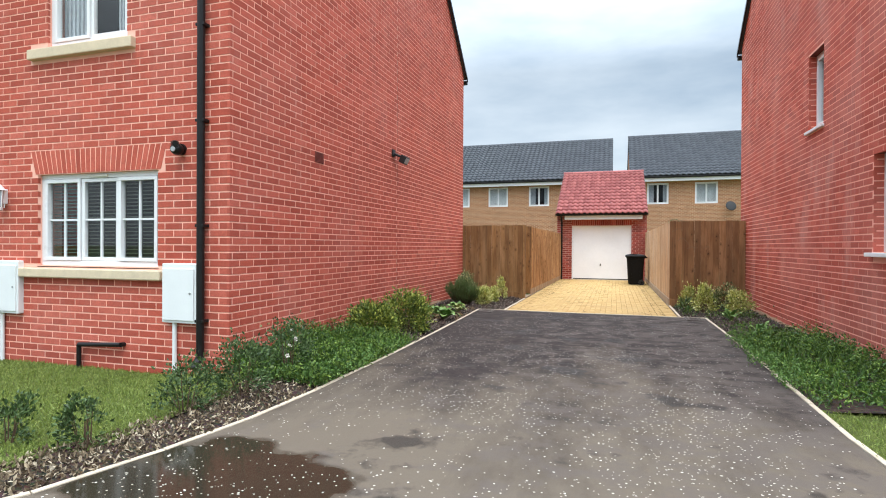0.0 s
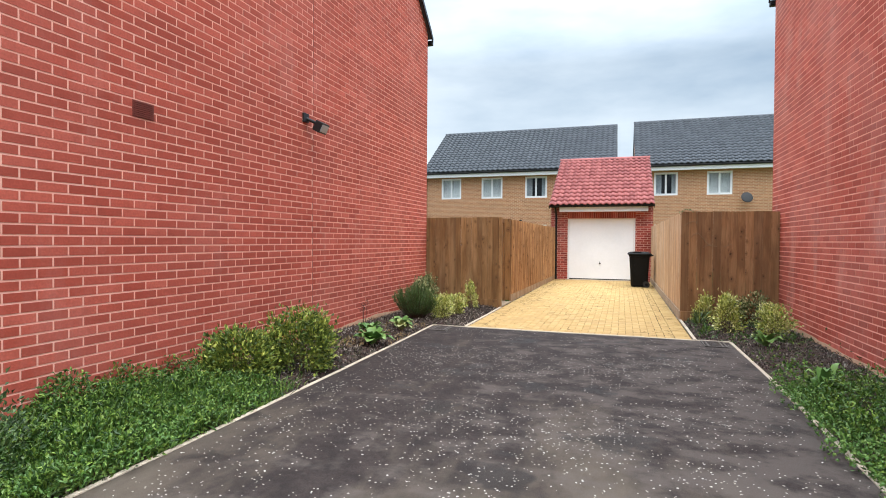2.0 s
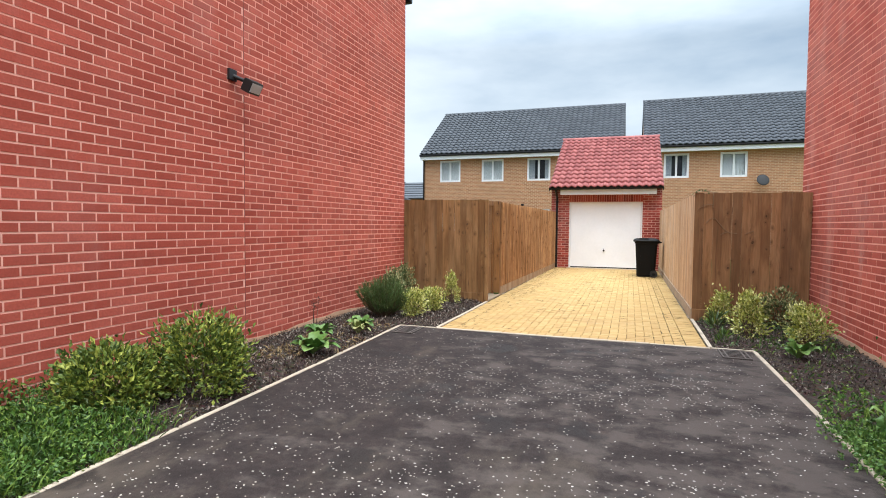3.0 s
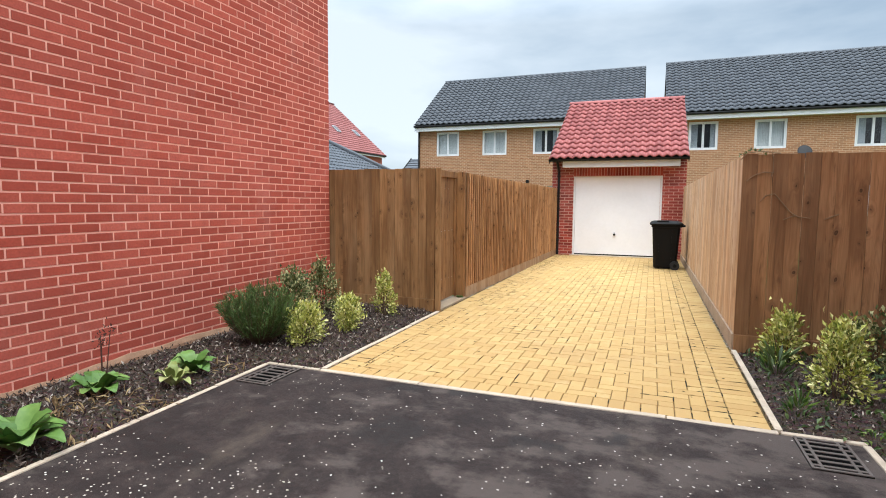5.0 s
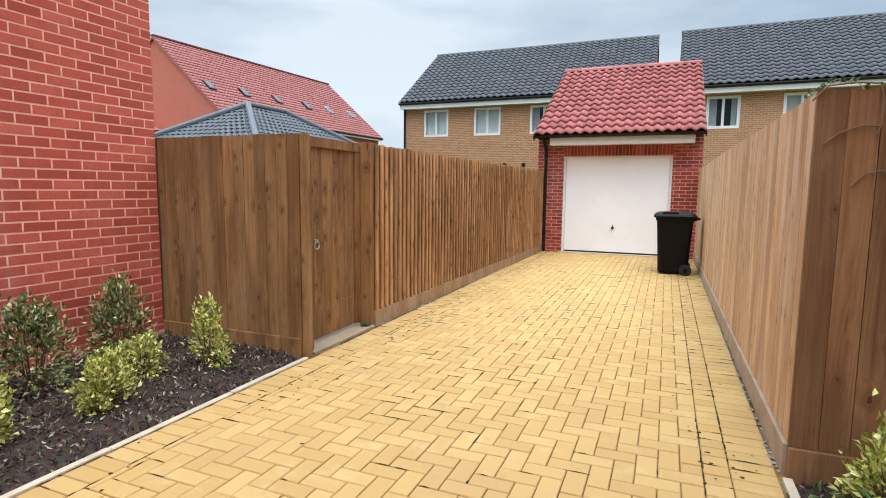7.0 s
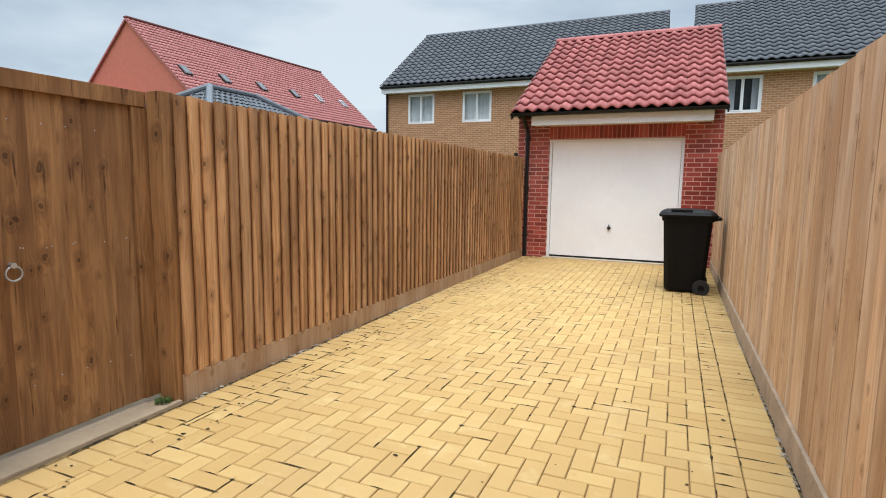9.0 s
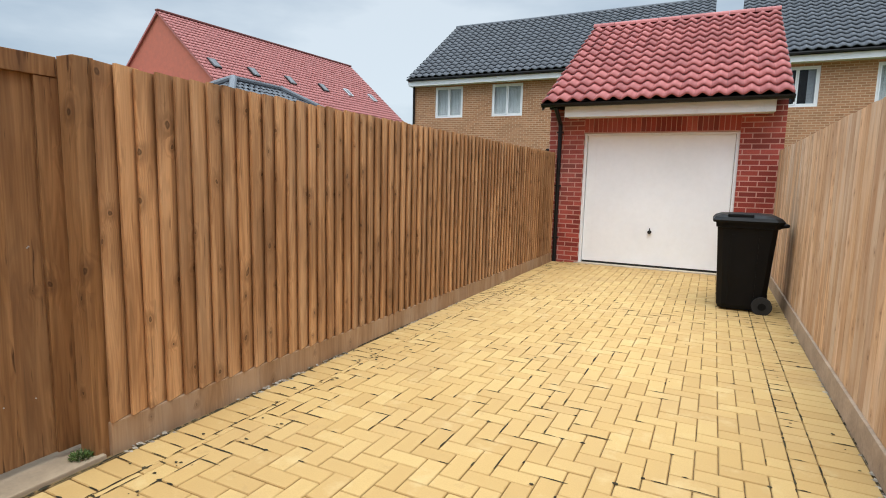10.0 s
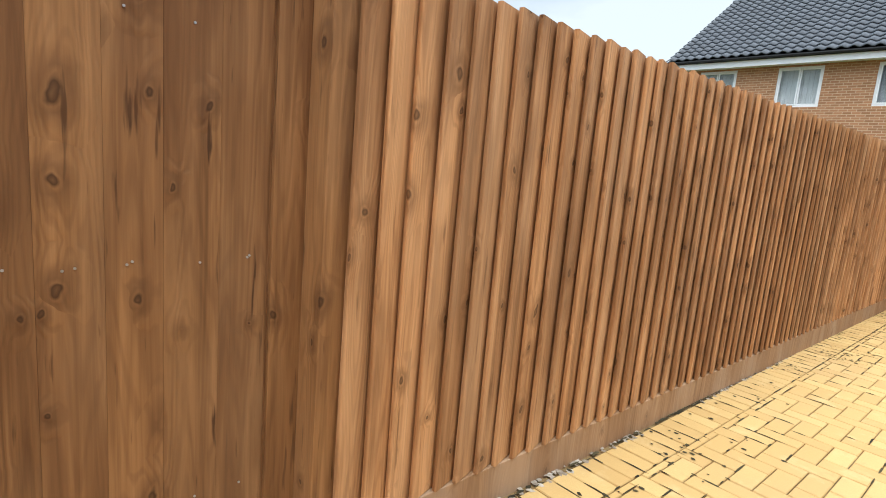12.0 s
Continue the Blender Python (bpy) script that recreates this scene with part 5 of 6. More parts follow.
# ---- long house with red roof and roof lights, to the left beyond the fence ----
def red_house():
    c0, length, half, eave, ridge = Vector((-29.85, 35.6, 0)), 17.3, 5.55, 6.05, 10.8
    h = thing("house", tuple(c0), "long red brick house with red tiled roof and small roof windows", "house")
    turn = Matrix.Translation(c0) @ Matrix.Rotation(radians(-4.0), 4, "Z")

    def put(name, bm, material, parent, label=""):
        bmesh.ops.transform(bm, matrix=turn, verts=bm.verts)
        return part(name, bm, material, parent, label)

    wallm = plain("far_red_brickwork", (0.46, 0.135, 0.09), 0.9, var=0.14, scale=4)
    bm = prism(bmesh.new(), [(-half, -0.16), (half, -0.16), (half, eave), (0, ridge - 0.15), (-half, eave)], "y", 0, 0.3)
    put("wall", bm, wallm, h, "near gable wall of orange red brick")
    put("wall", prism(bmesh.new(), [(-half, -0.16), (half, -0.16), (half, eave), (0, ridge - 0.15), (-half, eave)], "y", length - 0.3, length), wallm, h, "far gable wall")
    for sx in (-1, 1):
        a, b = sorted((sx * half, sx * (half - 0.3)))
        put("wall", solid(a, b, 0.3, length - 0.3, -0.16, eave), wallm, h, "long wall")
    bm = bmesh.new()
    k = (ridge - eave) / half
    for sx in (-1, 1):
        e = half + 0.35
        prism(bm, [(sx * e, eave - 0.35 * k + 0.05), (0, ridge + 0.05), (0, ridge - 0.1), (sx * e, eave - 0.35 * k - 0.1)], "y", -0.12, length + 0.12)
    roof = put("roof", bm, RED_ROOF, h, "red tiled roof")
    sl = math.hypot(half + 0.35, (half + 0.35) * k)
    vs = slope_matrix((half + 0.36, -0.14, eave - 0.35 * k + 0.03), (0, 1, 0), (-(half + 0.36), 0, (half + 0.36) * k))
    tiled_slope(turn @ vs, length + 0.28, sl, 0.3, 0.34, 0.03, RED_ROOF, roof, False)
    put("ridge", solid(-0.16, 0.16, -0.14, length + 0.14, ridge + 0.02, ridge + 0.14, 0.05), plain("dark_ridge", (0.16, 0.05, 0.045), 0.8), h, "dark ridge tiles")
    put("fascia", solid(half + 0.3, half + 0.34, -0.05, length + 0.05, eave - 0.5, eave - 0.3), UPVC, h, "white fascia board")
    put("gutter", solid(half + 0.34, half + 0.46, -0.1, length + 0.1, eave - 0.38, eave - 0.29, 0.03), BLACK_PVC, h)
    for i, v in enumerate((1.0, 3.85, 6.9, 10.1, 12.9, 15.9)):
        m = vs @ Matrix.Translation((v, 2.85 + 0.1 * (i > 3), 0.09))
        rl = put("roof_window", block(bmesh.new(), -0.27, 0.27, -0.42, 0.42, -0.05, 0.06, 0.01, m), BLACK_METAL if i < 4 else GREY_METAL, roof, "small roof window")
        gl = put("pane", block(bmesh.new(), -0.19, 0.19, -0.34, 0.34, 0.06, 0.068, 0, m), ROOF_PANE, h, "roof window pane")


red_house()

# ---- another low house with a hipped red roof beyond the fence ----
low = thing("house", (-36, 34, -0.16), "low brick house with hipped red tiled roof", "house")
part("wall", solid(-44, -29.5, 33.4, 35.2, -0.16, 4.93), plain("far_brick", (0.42, 0.13, 0.09), 0.9), low, "red brick walls")
low_roof = raw("roof", [(-44.4, 33.0, 4.93), (-29.13, 33.0, 4.93), (-29.13, 35.4, 4.93), (-44.4, 35.4, 4.93), (-34.49, 34.4, 7.14), (-40.4, 34.4, 7.14)], [(0, 1, 4, 5), (1, 2, 4), (2, 3, 5, 4), (3, 0, 5), (0, 3, 2, 1)], RED_ROOF, low, "hipped red tile roof")
part("hip_tile", rod(bmesh.new(), (-29.13, 33.0, 4.98), (-34.49, 34.4, 7.19), 0.12, n=8), plain("dark_hip", (0.16, 0.05, 0.045), 0.8), low_roof, "dark hip tiles")
vs, fs = [], []
for j in range(14):
    u0, u1 = j / 14, (j + 1) / 14
    a0, a1 = Vector((-44.4, 33.0, 4.93)).lerp(Vector((-40.4, 34.4, 7.14)), u0), Vector((-44.4, 33.0, 4.93)).lerp(Vector((-40.4, 34.4, 7.14)), u1)
    b0, b1 = Vector((-29.13, 33.0, 4.93)).lerp(Vector((-34.49, 34.4, 7.14)), u0), Vector((-29.13, 33.0, 4.93)).lerp(Vector((-34.49, 34.4, 7.14)), u1)
    k = len(vs)
    vs += [tuple(a0 + Vector((0, 0, 0.07))), tuple(b0 + Vector((0, 0, 0.07))), tuple(b1 + Vector((0, 0, 0.02))), tuple(a1 + Vector((0, 0, 0.02))), tuple(a0), tuple(b0)]
    fs += [(k, k + 1, k + 2, k + 3), (k + 4, k + 5, k + 1, k)]
raw("roof_tiles", vs, fs, RED_ROOF, low_roof, kind="stuff")

# ---- a farther house, its grey roof just over the fence ----
farther = thing("house", (-18.5, 61, -0.16), "distant brick house with grey tiled roof", "house")
part("wall", solid(-23.6, -13.6, 58.3, 63.7, -0.16, 4.3), plain("distant_brick", (0.34, 0.19, 0.11), 0.9), farther, "brown brick walls")
far_roof = part("roof", prism(bmesh.new(), [(57.9, 4.2), (61.0, 6.15), (64.1, 4.2)], "x", -23.9, -13.3), GREY_TILE, farther, "grey tiled roof")
for k in range(7):
    a, b = k / 7, (k + 1) / 7
    part("roof_course", prism(bmesh.new(), [(57.9 + 3.1 * a, 4.22 + 1.95 * a), (57.9 + 3.1 * b, 4.22 + 1.95 * b), (57.9 + 3.1 * a, 4.30 + 1.95 * a)], "x", -23.92, -13.28), GREY_TILE, far_roof)
part("verge", prism(bmesh.new(), [(57.85, 4.14), (61.0, 6.12), (61.0, 6.30), (57.85, 4.32)], "x", -24.0, -23.925), BLACK_PVC, farther, "dark verge")

# ---- hipped outbuilding with a grey tiled roof beyond the fence ----
hip = thing("outbuilding", (-15.7, 29.2, -0.16), "low brick outbuilding with hipped grey tiled roof", "outbuilding")
HX0, HX1, HY0, HY1, HE = -19.9, -11.6, 23.9, 34.6, 2.35
part("wall", solid(HX0 + 0.3, HX1 - 0.3, HY0 + 0.3, HY1 - 0.3, -0.16, HE), plain("outbuilding_brick", (0.30, 0.09, 0.06), 0.9), hip, "red brick walls")
ra, rb = Vector((-15.75, 28.05, 4.78)), Vector((-15.75, 30.45, 4.78))
cs = [Vector((HX0, HY0, HE)), Vector((HX1, HY0, HE)), Vector((HX1, HY1, HE)), Vector((HX0, HY1, HE))]
hroof = raw("roof", [tuple(v) for v in cs + [ra, rb]], [(0, 1, 4), (1, 2, 5, 4), (2, 3, 5), (3, 0, 4, 5), (0, 3, 2, 1)], GREY_TILE, hip, "hipped grey tile roof")


def hip_courses(a, b, p, q):
    """Lapped tiles on a roof face from its eave a-b to its top p-q."""
    n, vs, fs = 14, [], []
    for j in range(n):
        l0, l1 = a.lerp(p, j / n), a.lerp(p, (j + 1) / n)
        r0, r1 = b.lerp(q, j / n), b.lerp(q, (j + 1) / n)
        m = max(2, round((r0 - l0).length / 0.3))
        for i in range(m):
            u0, u1 = i / m, (i + 1) / m - 0.08 / m
            up = Vector((0, 0, 1))
            k = len(vs)
            vs += [tuple(l0.lerp(r0, u0) + up * 0.05), tuple(l0.lerp(r0, (u0 + u1) / 2) + up * 0.09), tuple(l0.lerp(r0, u1) + up * 0.05),
                   tuple(l1.lerp(r1, u1) + up * 0.02), tuple(l1.lerp(r1, (u0 + u1) / 2) + up * 0.055), tuple(l1.lerp(r1, u0) + up * 0.02)]
            fs += [(k, k + 1, k + 4, k + 5), (k + 1, k + 2, k + 3, k + 4)]
    raw("roof_tiles", vs, fs, GREY_TILE, hroof, kind="stuff")


hip_courses(cs[0], cs[1], ra, ra)
hip_courses(cs[1], cs[2], ra, rb)
for c, r in ((cs[1], ra), (cs[0], ra), (cs[2], rb)):
    part("hip_tile", rod(bmesh.new(), c + Vector((0, 0, 0.08)), r + Vector((0, 0, 0.1)), 0.13, n=10), LEAD, hroof, "pale grey hip tiles")
part("ridge_tile", rod(bmesh.new(), ra + Vector((0, 0, 0.08)), rb + Vector((0, 0, 0.08)), 0.12, n=10), GREY_TILE, hroof)

# ---- planting ----
rng = np.random.default_rng(7)


def leaves_mesh(name, centres, normals, length, width, material, parent, label="", kind="", fold=0.25, droop=0.0):
    """Small pointed leaves with a fold along the middle, one island each, set at centres and growing along normals."""
    n = len(centres)
    c, g = np.asarray(centres, float), np.asarray(normals, float)
    g /= np.linalg.norm(g, axis=1)[:, None] + 1e-9
    r = rng.normal(size=(n, 3))
    s = np.cross(g, r)
    s /= np.linalg.norm(s, axis=1)[:, None] + 1e-9
    up = np.cross(s, g)
    ln = (length * rng.uniform(0.65, 1.25, n))[:, None]
    wd = (width * rng.uniform(0.7, 1.2, n))[:, None]
    base, tip = c, c + g * ln - np.array([0, 0, 1]) * ln * droop
    mid = c + g * ln * 0.5 + up * ln * 0.06
    l, rr = mid + s * wd / 2 + up * wd * fold, mid - s * wd / 2 + up * wd * fold
    verts = np.stack([base, l, mid, rr, tip], 1).reshape(-1, 3)
    k = np.arange(n)[:, None] * 5
    f = np.concatenate([k + np.array([0, 2, 1]), k + np.array([0, 3, 2]), k + np.array([1, 2, 4]), k + np.array([2, 3, 4])], 1).reshape(-1, 3)
    return raw(name, verts.tolist(), f.tolist(), material, parent, label, kind)


def shrub(name, label, x, y, z, h, r, n, leaf, wide, material, shape="round", group="", stems=9, category="shrub", loose=0.42):
    """A shrub: thin branching stems and a crown of single leaves in uneven clumps."""
    t = thing(name, (x, y, z), label, category, group)
    bm = bmesh.new()
    tips = []
    for k in range(stems):
        a = 2 * math.pi * k / stems + rng.uniform(-0.4, 0.4)
        q = r * rng.uniform(0.15, 0.8)
        top = Vector((x + q * math.cos(a), y + q * math.sin(a), z + h * rng.uniform(0.55, 0.95) * (1 - 0.3 * q / r)))
        foot = Vector((x + 0.03 * math.cos(a), y + 0.03 * math.sin(a), z - 0.03))
        rod(bm, foot, foot.lerp(top, 0.5) + Vector((0, 0, 0.03)), 0.006, 0.004, 6)
        rod(bm, foot.lerp(top, 0.5) + Vector((0, 0, 0.03)), top, 0.004, 0.002, 5)
        tips.append(top)
    part("branchwork", bm, TRUNK, t)
    nc = max(10, n // 26)
    cl = []
    for k in range(nc):
        u, a = rng.uniform(0.08, 1.0), rng.uniform(0, 2 * math.pi)
        if shape == "cone":
            rad = r * (1.02 - u) ** 0.75
        elif shape == "flat":
            rad = r * (1 - (2 * u - 1) ** 4) ** 0.5
        else:
            rad = r * max(0.05, 1 - (1.75 * u - 0.8) ** 2) ** 0.5
        q = rad * rng.uniform(0.35, 1.0) ** 0.5
        cl.append((x + q * math.cos(a), y + q * math.sin(a), z + u * h))
    cl = np.array(cl)
    idx = rng.integers(0, nc, n)
    c = cl[idx] + rng.normal(size=(n, 3)) * r * loose * 0.5
    c[:, 2] = np.maximum(c[:, 2], z + 0.01)
    out = c - np.array([x, y, z + h * 0.25])
    out /= np.linalg.norm(out, axis=1)[:, None] + 1e-6
    out = out + rng.normal(size=(n, 3)) * 0.55 + np.array([0, 0, 0.35])
    for top in tips:                                     # young shoots that stand out of the crown
        d = np.array(top) - np.array([x, y, z])
        u = rng.uniform(0.85, 1.22, max(8, n // 130))[:, None]
        c = np.concatenate([c, np.array([x, y, z]) + d * u + rng.normal(size=(len(u), 3)) * 0.012])
        out = np.concatenate([out, d / np.linalg.norm(d) + rng.normal(size=(len(u), 3)) * 0.5])
    leaves_mesh("foliage", c, out, leaf, wide, material, t)
    return t


def grassy(name, label, x, y, z, h, r, n, material, w=0.006, category="plant", lean=0.5):
    """A tuft of narrow leaves or needles that rise from one root."""
    t = thing(name, (x, y, z), label, category)
    a, q = rng.uniform(0, 2 * math.pi, n), r * rng.uniform(0, 1, n) ** 0.5
    base = np.stack([x + q * 0.45 * np.cos(a), y + q * 0.45 * np.sin(a), np.full(n, z)], 1)
    base[:, 2] += rng.uniform(0, 0.55, n) * h
    g = np.stack([np.cos(a) * lean * q / r, np.sin(a) * lean * q / r, np.ones(n)], 1) + rng.normal(size=(n, 3)) * 0.18
    leaves_mesh("foliage", base, g, h * 0.5, w, material, t, fold=0.1)
    return t


def plume_bush(name, label, x, y, z, h, r, shoots, material):
    """Upright feathery shoots that fan out from one root, each set with needles that point along it."""
    t = thing(name, (x, y, z), label, "shrub")
    bm = bmesh.new()
    cs_, gs = [], []
    for k in range(shoots):
        a, q = rng.uniform(0, 2 * math.pi), rng.uniform(0, 1) ** 0.6
        foot = np.array([x + 0.06 * q * math.cos(a), y + 0.06 * q * math.sin(a), z])
        tip = np.array([x + r * q * math.cos(a), y + r * q * math.sin(a), z + h * (1.05 - 0.42 * q * q) * rng.uniform(0.7, 1.0)])
        mid_ = (foot + tip) / 2 + np.array([0.12 * r * math.cos(a), 0.12 * r * math.sin(a), -0.02])
        rod(bm, Vector(foot), Vector(mid_), 0.004, 0.003, 5)
        rod(bm, Vector(mid_), Vector(tip), 0.003, 0.0015, 5)
        u = rng.uniform(0.22, 1.0, 75)[:, None]
        cs_.append((1 - u) ** 2 * foot + 2 * u * (1 - u) * mid_ + u * u * tip)
        d = (tip - mid_) / np.linalg.norm(tip - mid_)
        gs.append(d + rng.normal(size=(75, 3)) * 0.42)
    part("branchwork", bm, TRUNK, t)
    leaves_mesh("foliage", np.concatenate(cs_), np.concatenate(gs), 0.075, 0.007, material, t)
    return t


leaves_mesh("leaf_tuft", tuft_c, tuft_g, 0.036, 0.016, LEAF_ROSEMARY, vine, "dark green leaves on the fence top")

DRY_HEAD = plain("withered_stalk", (0.075, 0.032, 0.022), 0.9, var=0.3, scale=30)
VG = "variegated shrubs in the beds"
shrub("shrub", "small round shrub with bright yellow-edged leaves in bark mulch", -2.70, 11.25, 0.03, 0.36, 0.155, 1400, 0.042, 0.024, LEAF_VAR, group=VG)
shrub("shrub", "small round shrub with bright yellow-edged leaves in bark mulch", -2.62, 11.95, 0.03, 0.32, 0.14, 1100, 0.042, 0.023, LEAF_VAR, group=VG)
shrub("shrub", "low tuft of yellow-edged leaves in bark mulch", -2.92, 12.45, 0.03, 0.26, 0.13, 600, 0.04, 0.022, LEAF_VAR, group=VG)
shrub("shrub", "slender pointed shrub with cream-edged leaves by the fence", -2.60, 12.80, 0.03, 0.50, 0.14, 900, 0.04, 0.022, LEAF_VAR, "cone", VG)
shrub("shrub", "upright shrub with dull cream-edged leaves by the wall", -3.45, 12.70, 0.03, 0.62, 0.23, 1300, 0.045, 0.025, LEAF_VAR_DULL, "cone", VG)
shrub("shrub", "upright shrub with dull cream-edged leaves by the wall", -3.33, 11.95, 0.03, 0.60, 0.25, 1400, 0.045, 0.025, LEAF_VAR_DULL, "cone", VG)
plume_bush("rosemary_bush", "dark green feathery needle-leaved shrub by the brick wall", -3.13, 11.12, 0.02, 0.60, 0.42, 130, LEAF_ROSEMARY)
for x, y, h, r in ((-2.97, 7.28, 0.54, 0.37), (-3.22, 6.66, 0.42, 0.32)):
    shrub("shrub", "spreading green shrub with yellowish young leaves by the wall", x, y, 0.02, h, r, 3400, 0.055, 0.028, LEAF_ESC, group="spreading shrubs by the wall", stems=9, loose=0.3)
for x, y, h, r in ((-3.08, 2.92, 0.42, 0.20), (-3.12, 2.12, 0.35, 0.13), (-2.98, 3.46, 0.46, 0.24), (-3.05, 4.28, 0.52, 0.24), (-3.7, 2.05, 0.32, 0.14)):
    shrub("rose_bush", "small leafy rose bush at the edge of the lawn", x, y, 0.0, h, r, int(950 * (r / 0.22) ** 1.7), 0.036, 0.022, LEAF_ROSE, group="rose bushes by the lawn", category="rose bush", stems=7, loose=0.42)
for k in range(4):
    x, y, z = -3.02 + rng.uniform(-0.15, 0.15), 4.2 + rng.uniform(-0.15, 0.15), 0.25 + 0.07 * k
    fl_ = thing("flower", (x, y, z), "white rose flower among the leaves", "flower", "white roses")
    leaves_mesh("bloom", np.tile((x, y, z), (12, 1)), rng.normal(size=(12, 3)) + np.array([0, -0.4, 0.6]), 0.026, 0.026, PETAL, fl_)
shrub("shrub", "upright shrub with yellow-edged leaves by the return fence", 1.62, 12.45, 0.02, 0.44, 0.18, 1100, 0.046, 0.026, LEAF_VAR, "cone", VG)
shrub("shrub", "tall shrub with bright yellow-edged leaves in bare soil", 1.80, 11.5, 0.02, 0.53, 0.20, 1300, 0.048, 0.026, LEAF_VAR, "cone", VG)
shrub("shrub", "round shrub with yellow-edged leaves beside the wall", 2.36, 12.5, 0.02, 0.46, 0.26, 1100, 0.055, 0.03, LEAF_VAR_DULL, group=VG)
shrub("shrub", "round shrub with yellow-edged leaves beside the wall", 2.36, 11.15, 0.02, 0.44, 0.22, 1300, 0.045, 0.025, LEAF_VAR, group=VG)
grassy("weed", "tuft of grass-like leaves in bare soil", 1.42, 10.98, 0.01, 0.2, 0.12, 44, LEAF_WEED, 0.018, lean=1.0)
grassy("weed", "upright weed with long green leaves in bare soil", 1.47, 11.85, 0.01, 0.34, 0.16, 46, LEAF_ROSE, 0.022, lean=1.2)
grassy("weed", "upright weed with long green leaves in bare soil", 1.50, 12.15, 0.01, 0.24, 0.16, 40, LEAF_WEED, 0.02, lean=1.2)
stalk = thing("dead_stalk", (-3.40, 9.66, 0.02), "dry brown flower stalks with withered heads by the wall", "plant")
for k, (dx, dy, hh) in enumerate(((0.0, 0.0, 0.40), (0.03, 0.06, 0.43), (-0.03, 0.03, 0.33))):
    foot, top = Vector((-3.40 + dx * 0.3, 9.66 + dy * 0.3, 0.0)), Vector((-3.40 + dx, 9.66 + dy, hh))
    part("stem", rod(bmesh.new(), foot, top, 0.005, 0.003, 6), DRY_HEAD, stalk)
    pts_ = np.array(top) + rng.normal(size=(26, 3)) * np.array([0.022, 0.022, 0.03])
    leaves_mesh("flower_head", pts_, rng.normal(size=(26, 3)) + np.array([0, 0, 0.5]), 0.026, 0.012, DRY_HEAD, stalk, "withered brown flower head", "stuff")
grassy("moss_tuft", "dark green moss at the foot of the gate post", -2.19, 14.47, 0.0, 0.045, 0.09, 420, LEAF_ROSEMARY, 0.006, "moss", 1.2)


def rosette(x, y, r, h, n, label, material=LEAF_BIG):
    """A clump of broad cupped leaves on short stalks, the inner ones upright, each leaf a part."""
    t = thing("broad_leaf_plant", (x, y, 0.02), label, "plant", "broad-leaved plants in the bark bed")
    for k in range(n):
        inner = k / n
        a = 2.4 * k + rng.uniform(-0.35, 0.35)
        ln, wd = r * rng.uniform(0.75, 1.1) * (1 - 0.35 * inner), r * rng.uniform(0.52, 0.72) * (1 - 0.25 * inner)
        rise = h * (0.55 + 0.9 * inner) * rng.uniform(0.8, 1.2)
        roll = rng.uniform(-0.35, 0.35)
        bm = bmesh.new()
        rows = []
        for q in range(8):
            u = q / 7
            w = wd * max(0.05, math.sin(math.pi * min(1, 0.03 + u ** 0.85 * 0.96))) ** 0.7
            z = rise * math.sin(math.pi * (0.75 - 0.2 * inner) * u) + 0.008 * math.sin(11 * u + k)
            d = 0.015 + ln * u
            rows.append([bm.verts.new((x + d * math.cos(a) - c * w / 2 * math.sin(a), y + d * math.sin(a) + c * w / 2 * math.cos(a), 0.035 + z + (0.30 * c * c + roll * c) * w * 0.5 + 0.004 * math.sin(17 * u + 5 * c))) for c in (-1, -0.55, 0, 0.55, 1)])
        for ra_, rb_ in zip(rows, rows[1:]):
            for c in range(4):
                bm.faces.new((ra_[c], ra_[c + 1], rb_[c + 1], rb_[c]))
        part("leaf", bm, material, t, smooth=True)
    return t


LEAF_PALE = leaf_mat("pale_broad_leaves", (0.20, 0.25, 0.07), (0.36, 0.40, 0.15), (0.55, 0.55, 0.28))
LEAF_DRY = leaf_mat("withered_leaves", (0.16, 0.10, 0.045), (0.30, 0.21, 0.10), (0.46, 0.36, 0.19), rough=0.8)
rosette(-2.80, 8.70, 0.27, 0.13, 17, "leafy green plant with broad pale leaves in bark mulch")
rosette(-3.22, 9.50, 0.22, 0.095, 15, "leafy green plant with broad leaves in bark mulch")
rosette(-2.98, 10.12, 0.20, 0.11, 13, "leafy green plant with broad leaves in bark mulch")
rosette(-2.86, 9.82, 0.16, 0.10, 11, "leafy plant with cream-edged broad leaves in bark mulch", LEAF_PALE)
rosette(2.05, 10.3, 0.2, 0.14, 11, "leafy green plant with broad leaves in bare soil")
rosette(1.98, 7.9, 0.17, 0.22, 9, "leafy green plant with broad leaves among weeds")


# ---- what nobody could count: weeds, grass, bark chips, petals, litter ----
def carpet(name, label, pts, length, width, material, category, tilt=0.9, droop=0.2):
    g = rng.normal(size=(len(pts), 3)) * tilt + np.array([0, 0, 1.0])
    o = leaves_mesh(name, pts, g, length, width, material, None, label, "stuff", droop=droop)
    return tagged(o, category=category)


def scatter(n, x0, x1, y0, y1, z, keep):
    p = np.stack([rng.uniform(x0, x1, n), rng.uniform(y0, y1, n)], 1)
    return [(x, y, z(x, y)) for x, y in p if keep(x, y)]


def clumpy(x, y, s=2.2):
    return noise.noise(Vector((x * s, y * s, 5.0)))


def weed_top(x, y):
    return bed_h(x, y) + max(0.02, 0.07 + 0.22 * clumpy(x, y) + 0.12 * clumpy(x, y, 5.0) + 0.2 * max(0.0, -3.05 - x)) * rng.uniform(0.05, 1.0) + rng.uniform(0, 0.02)


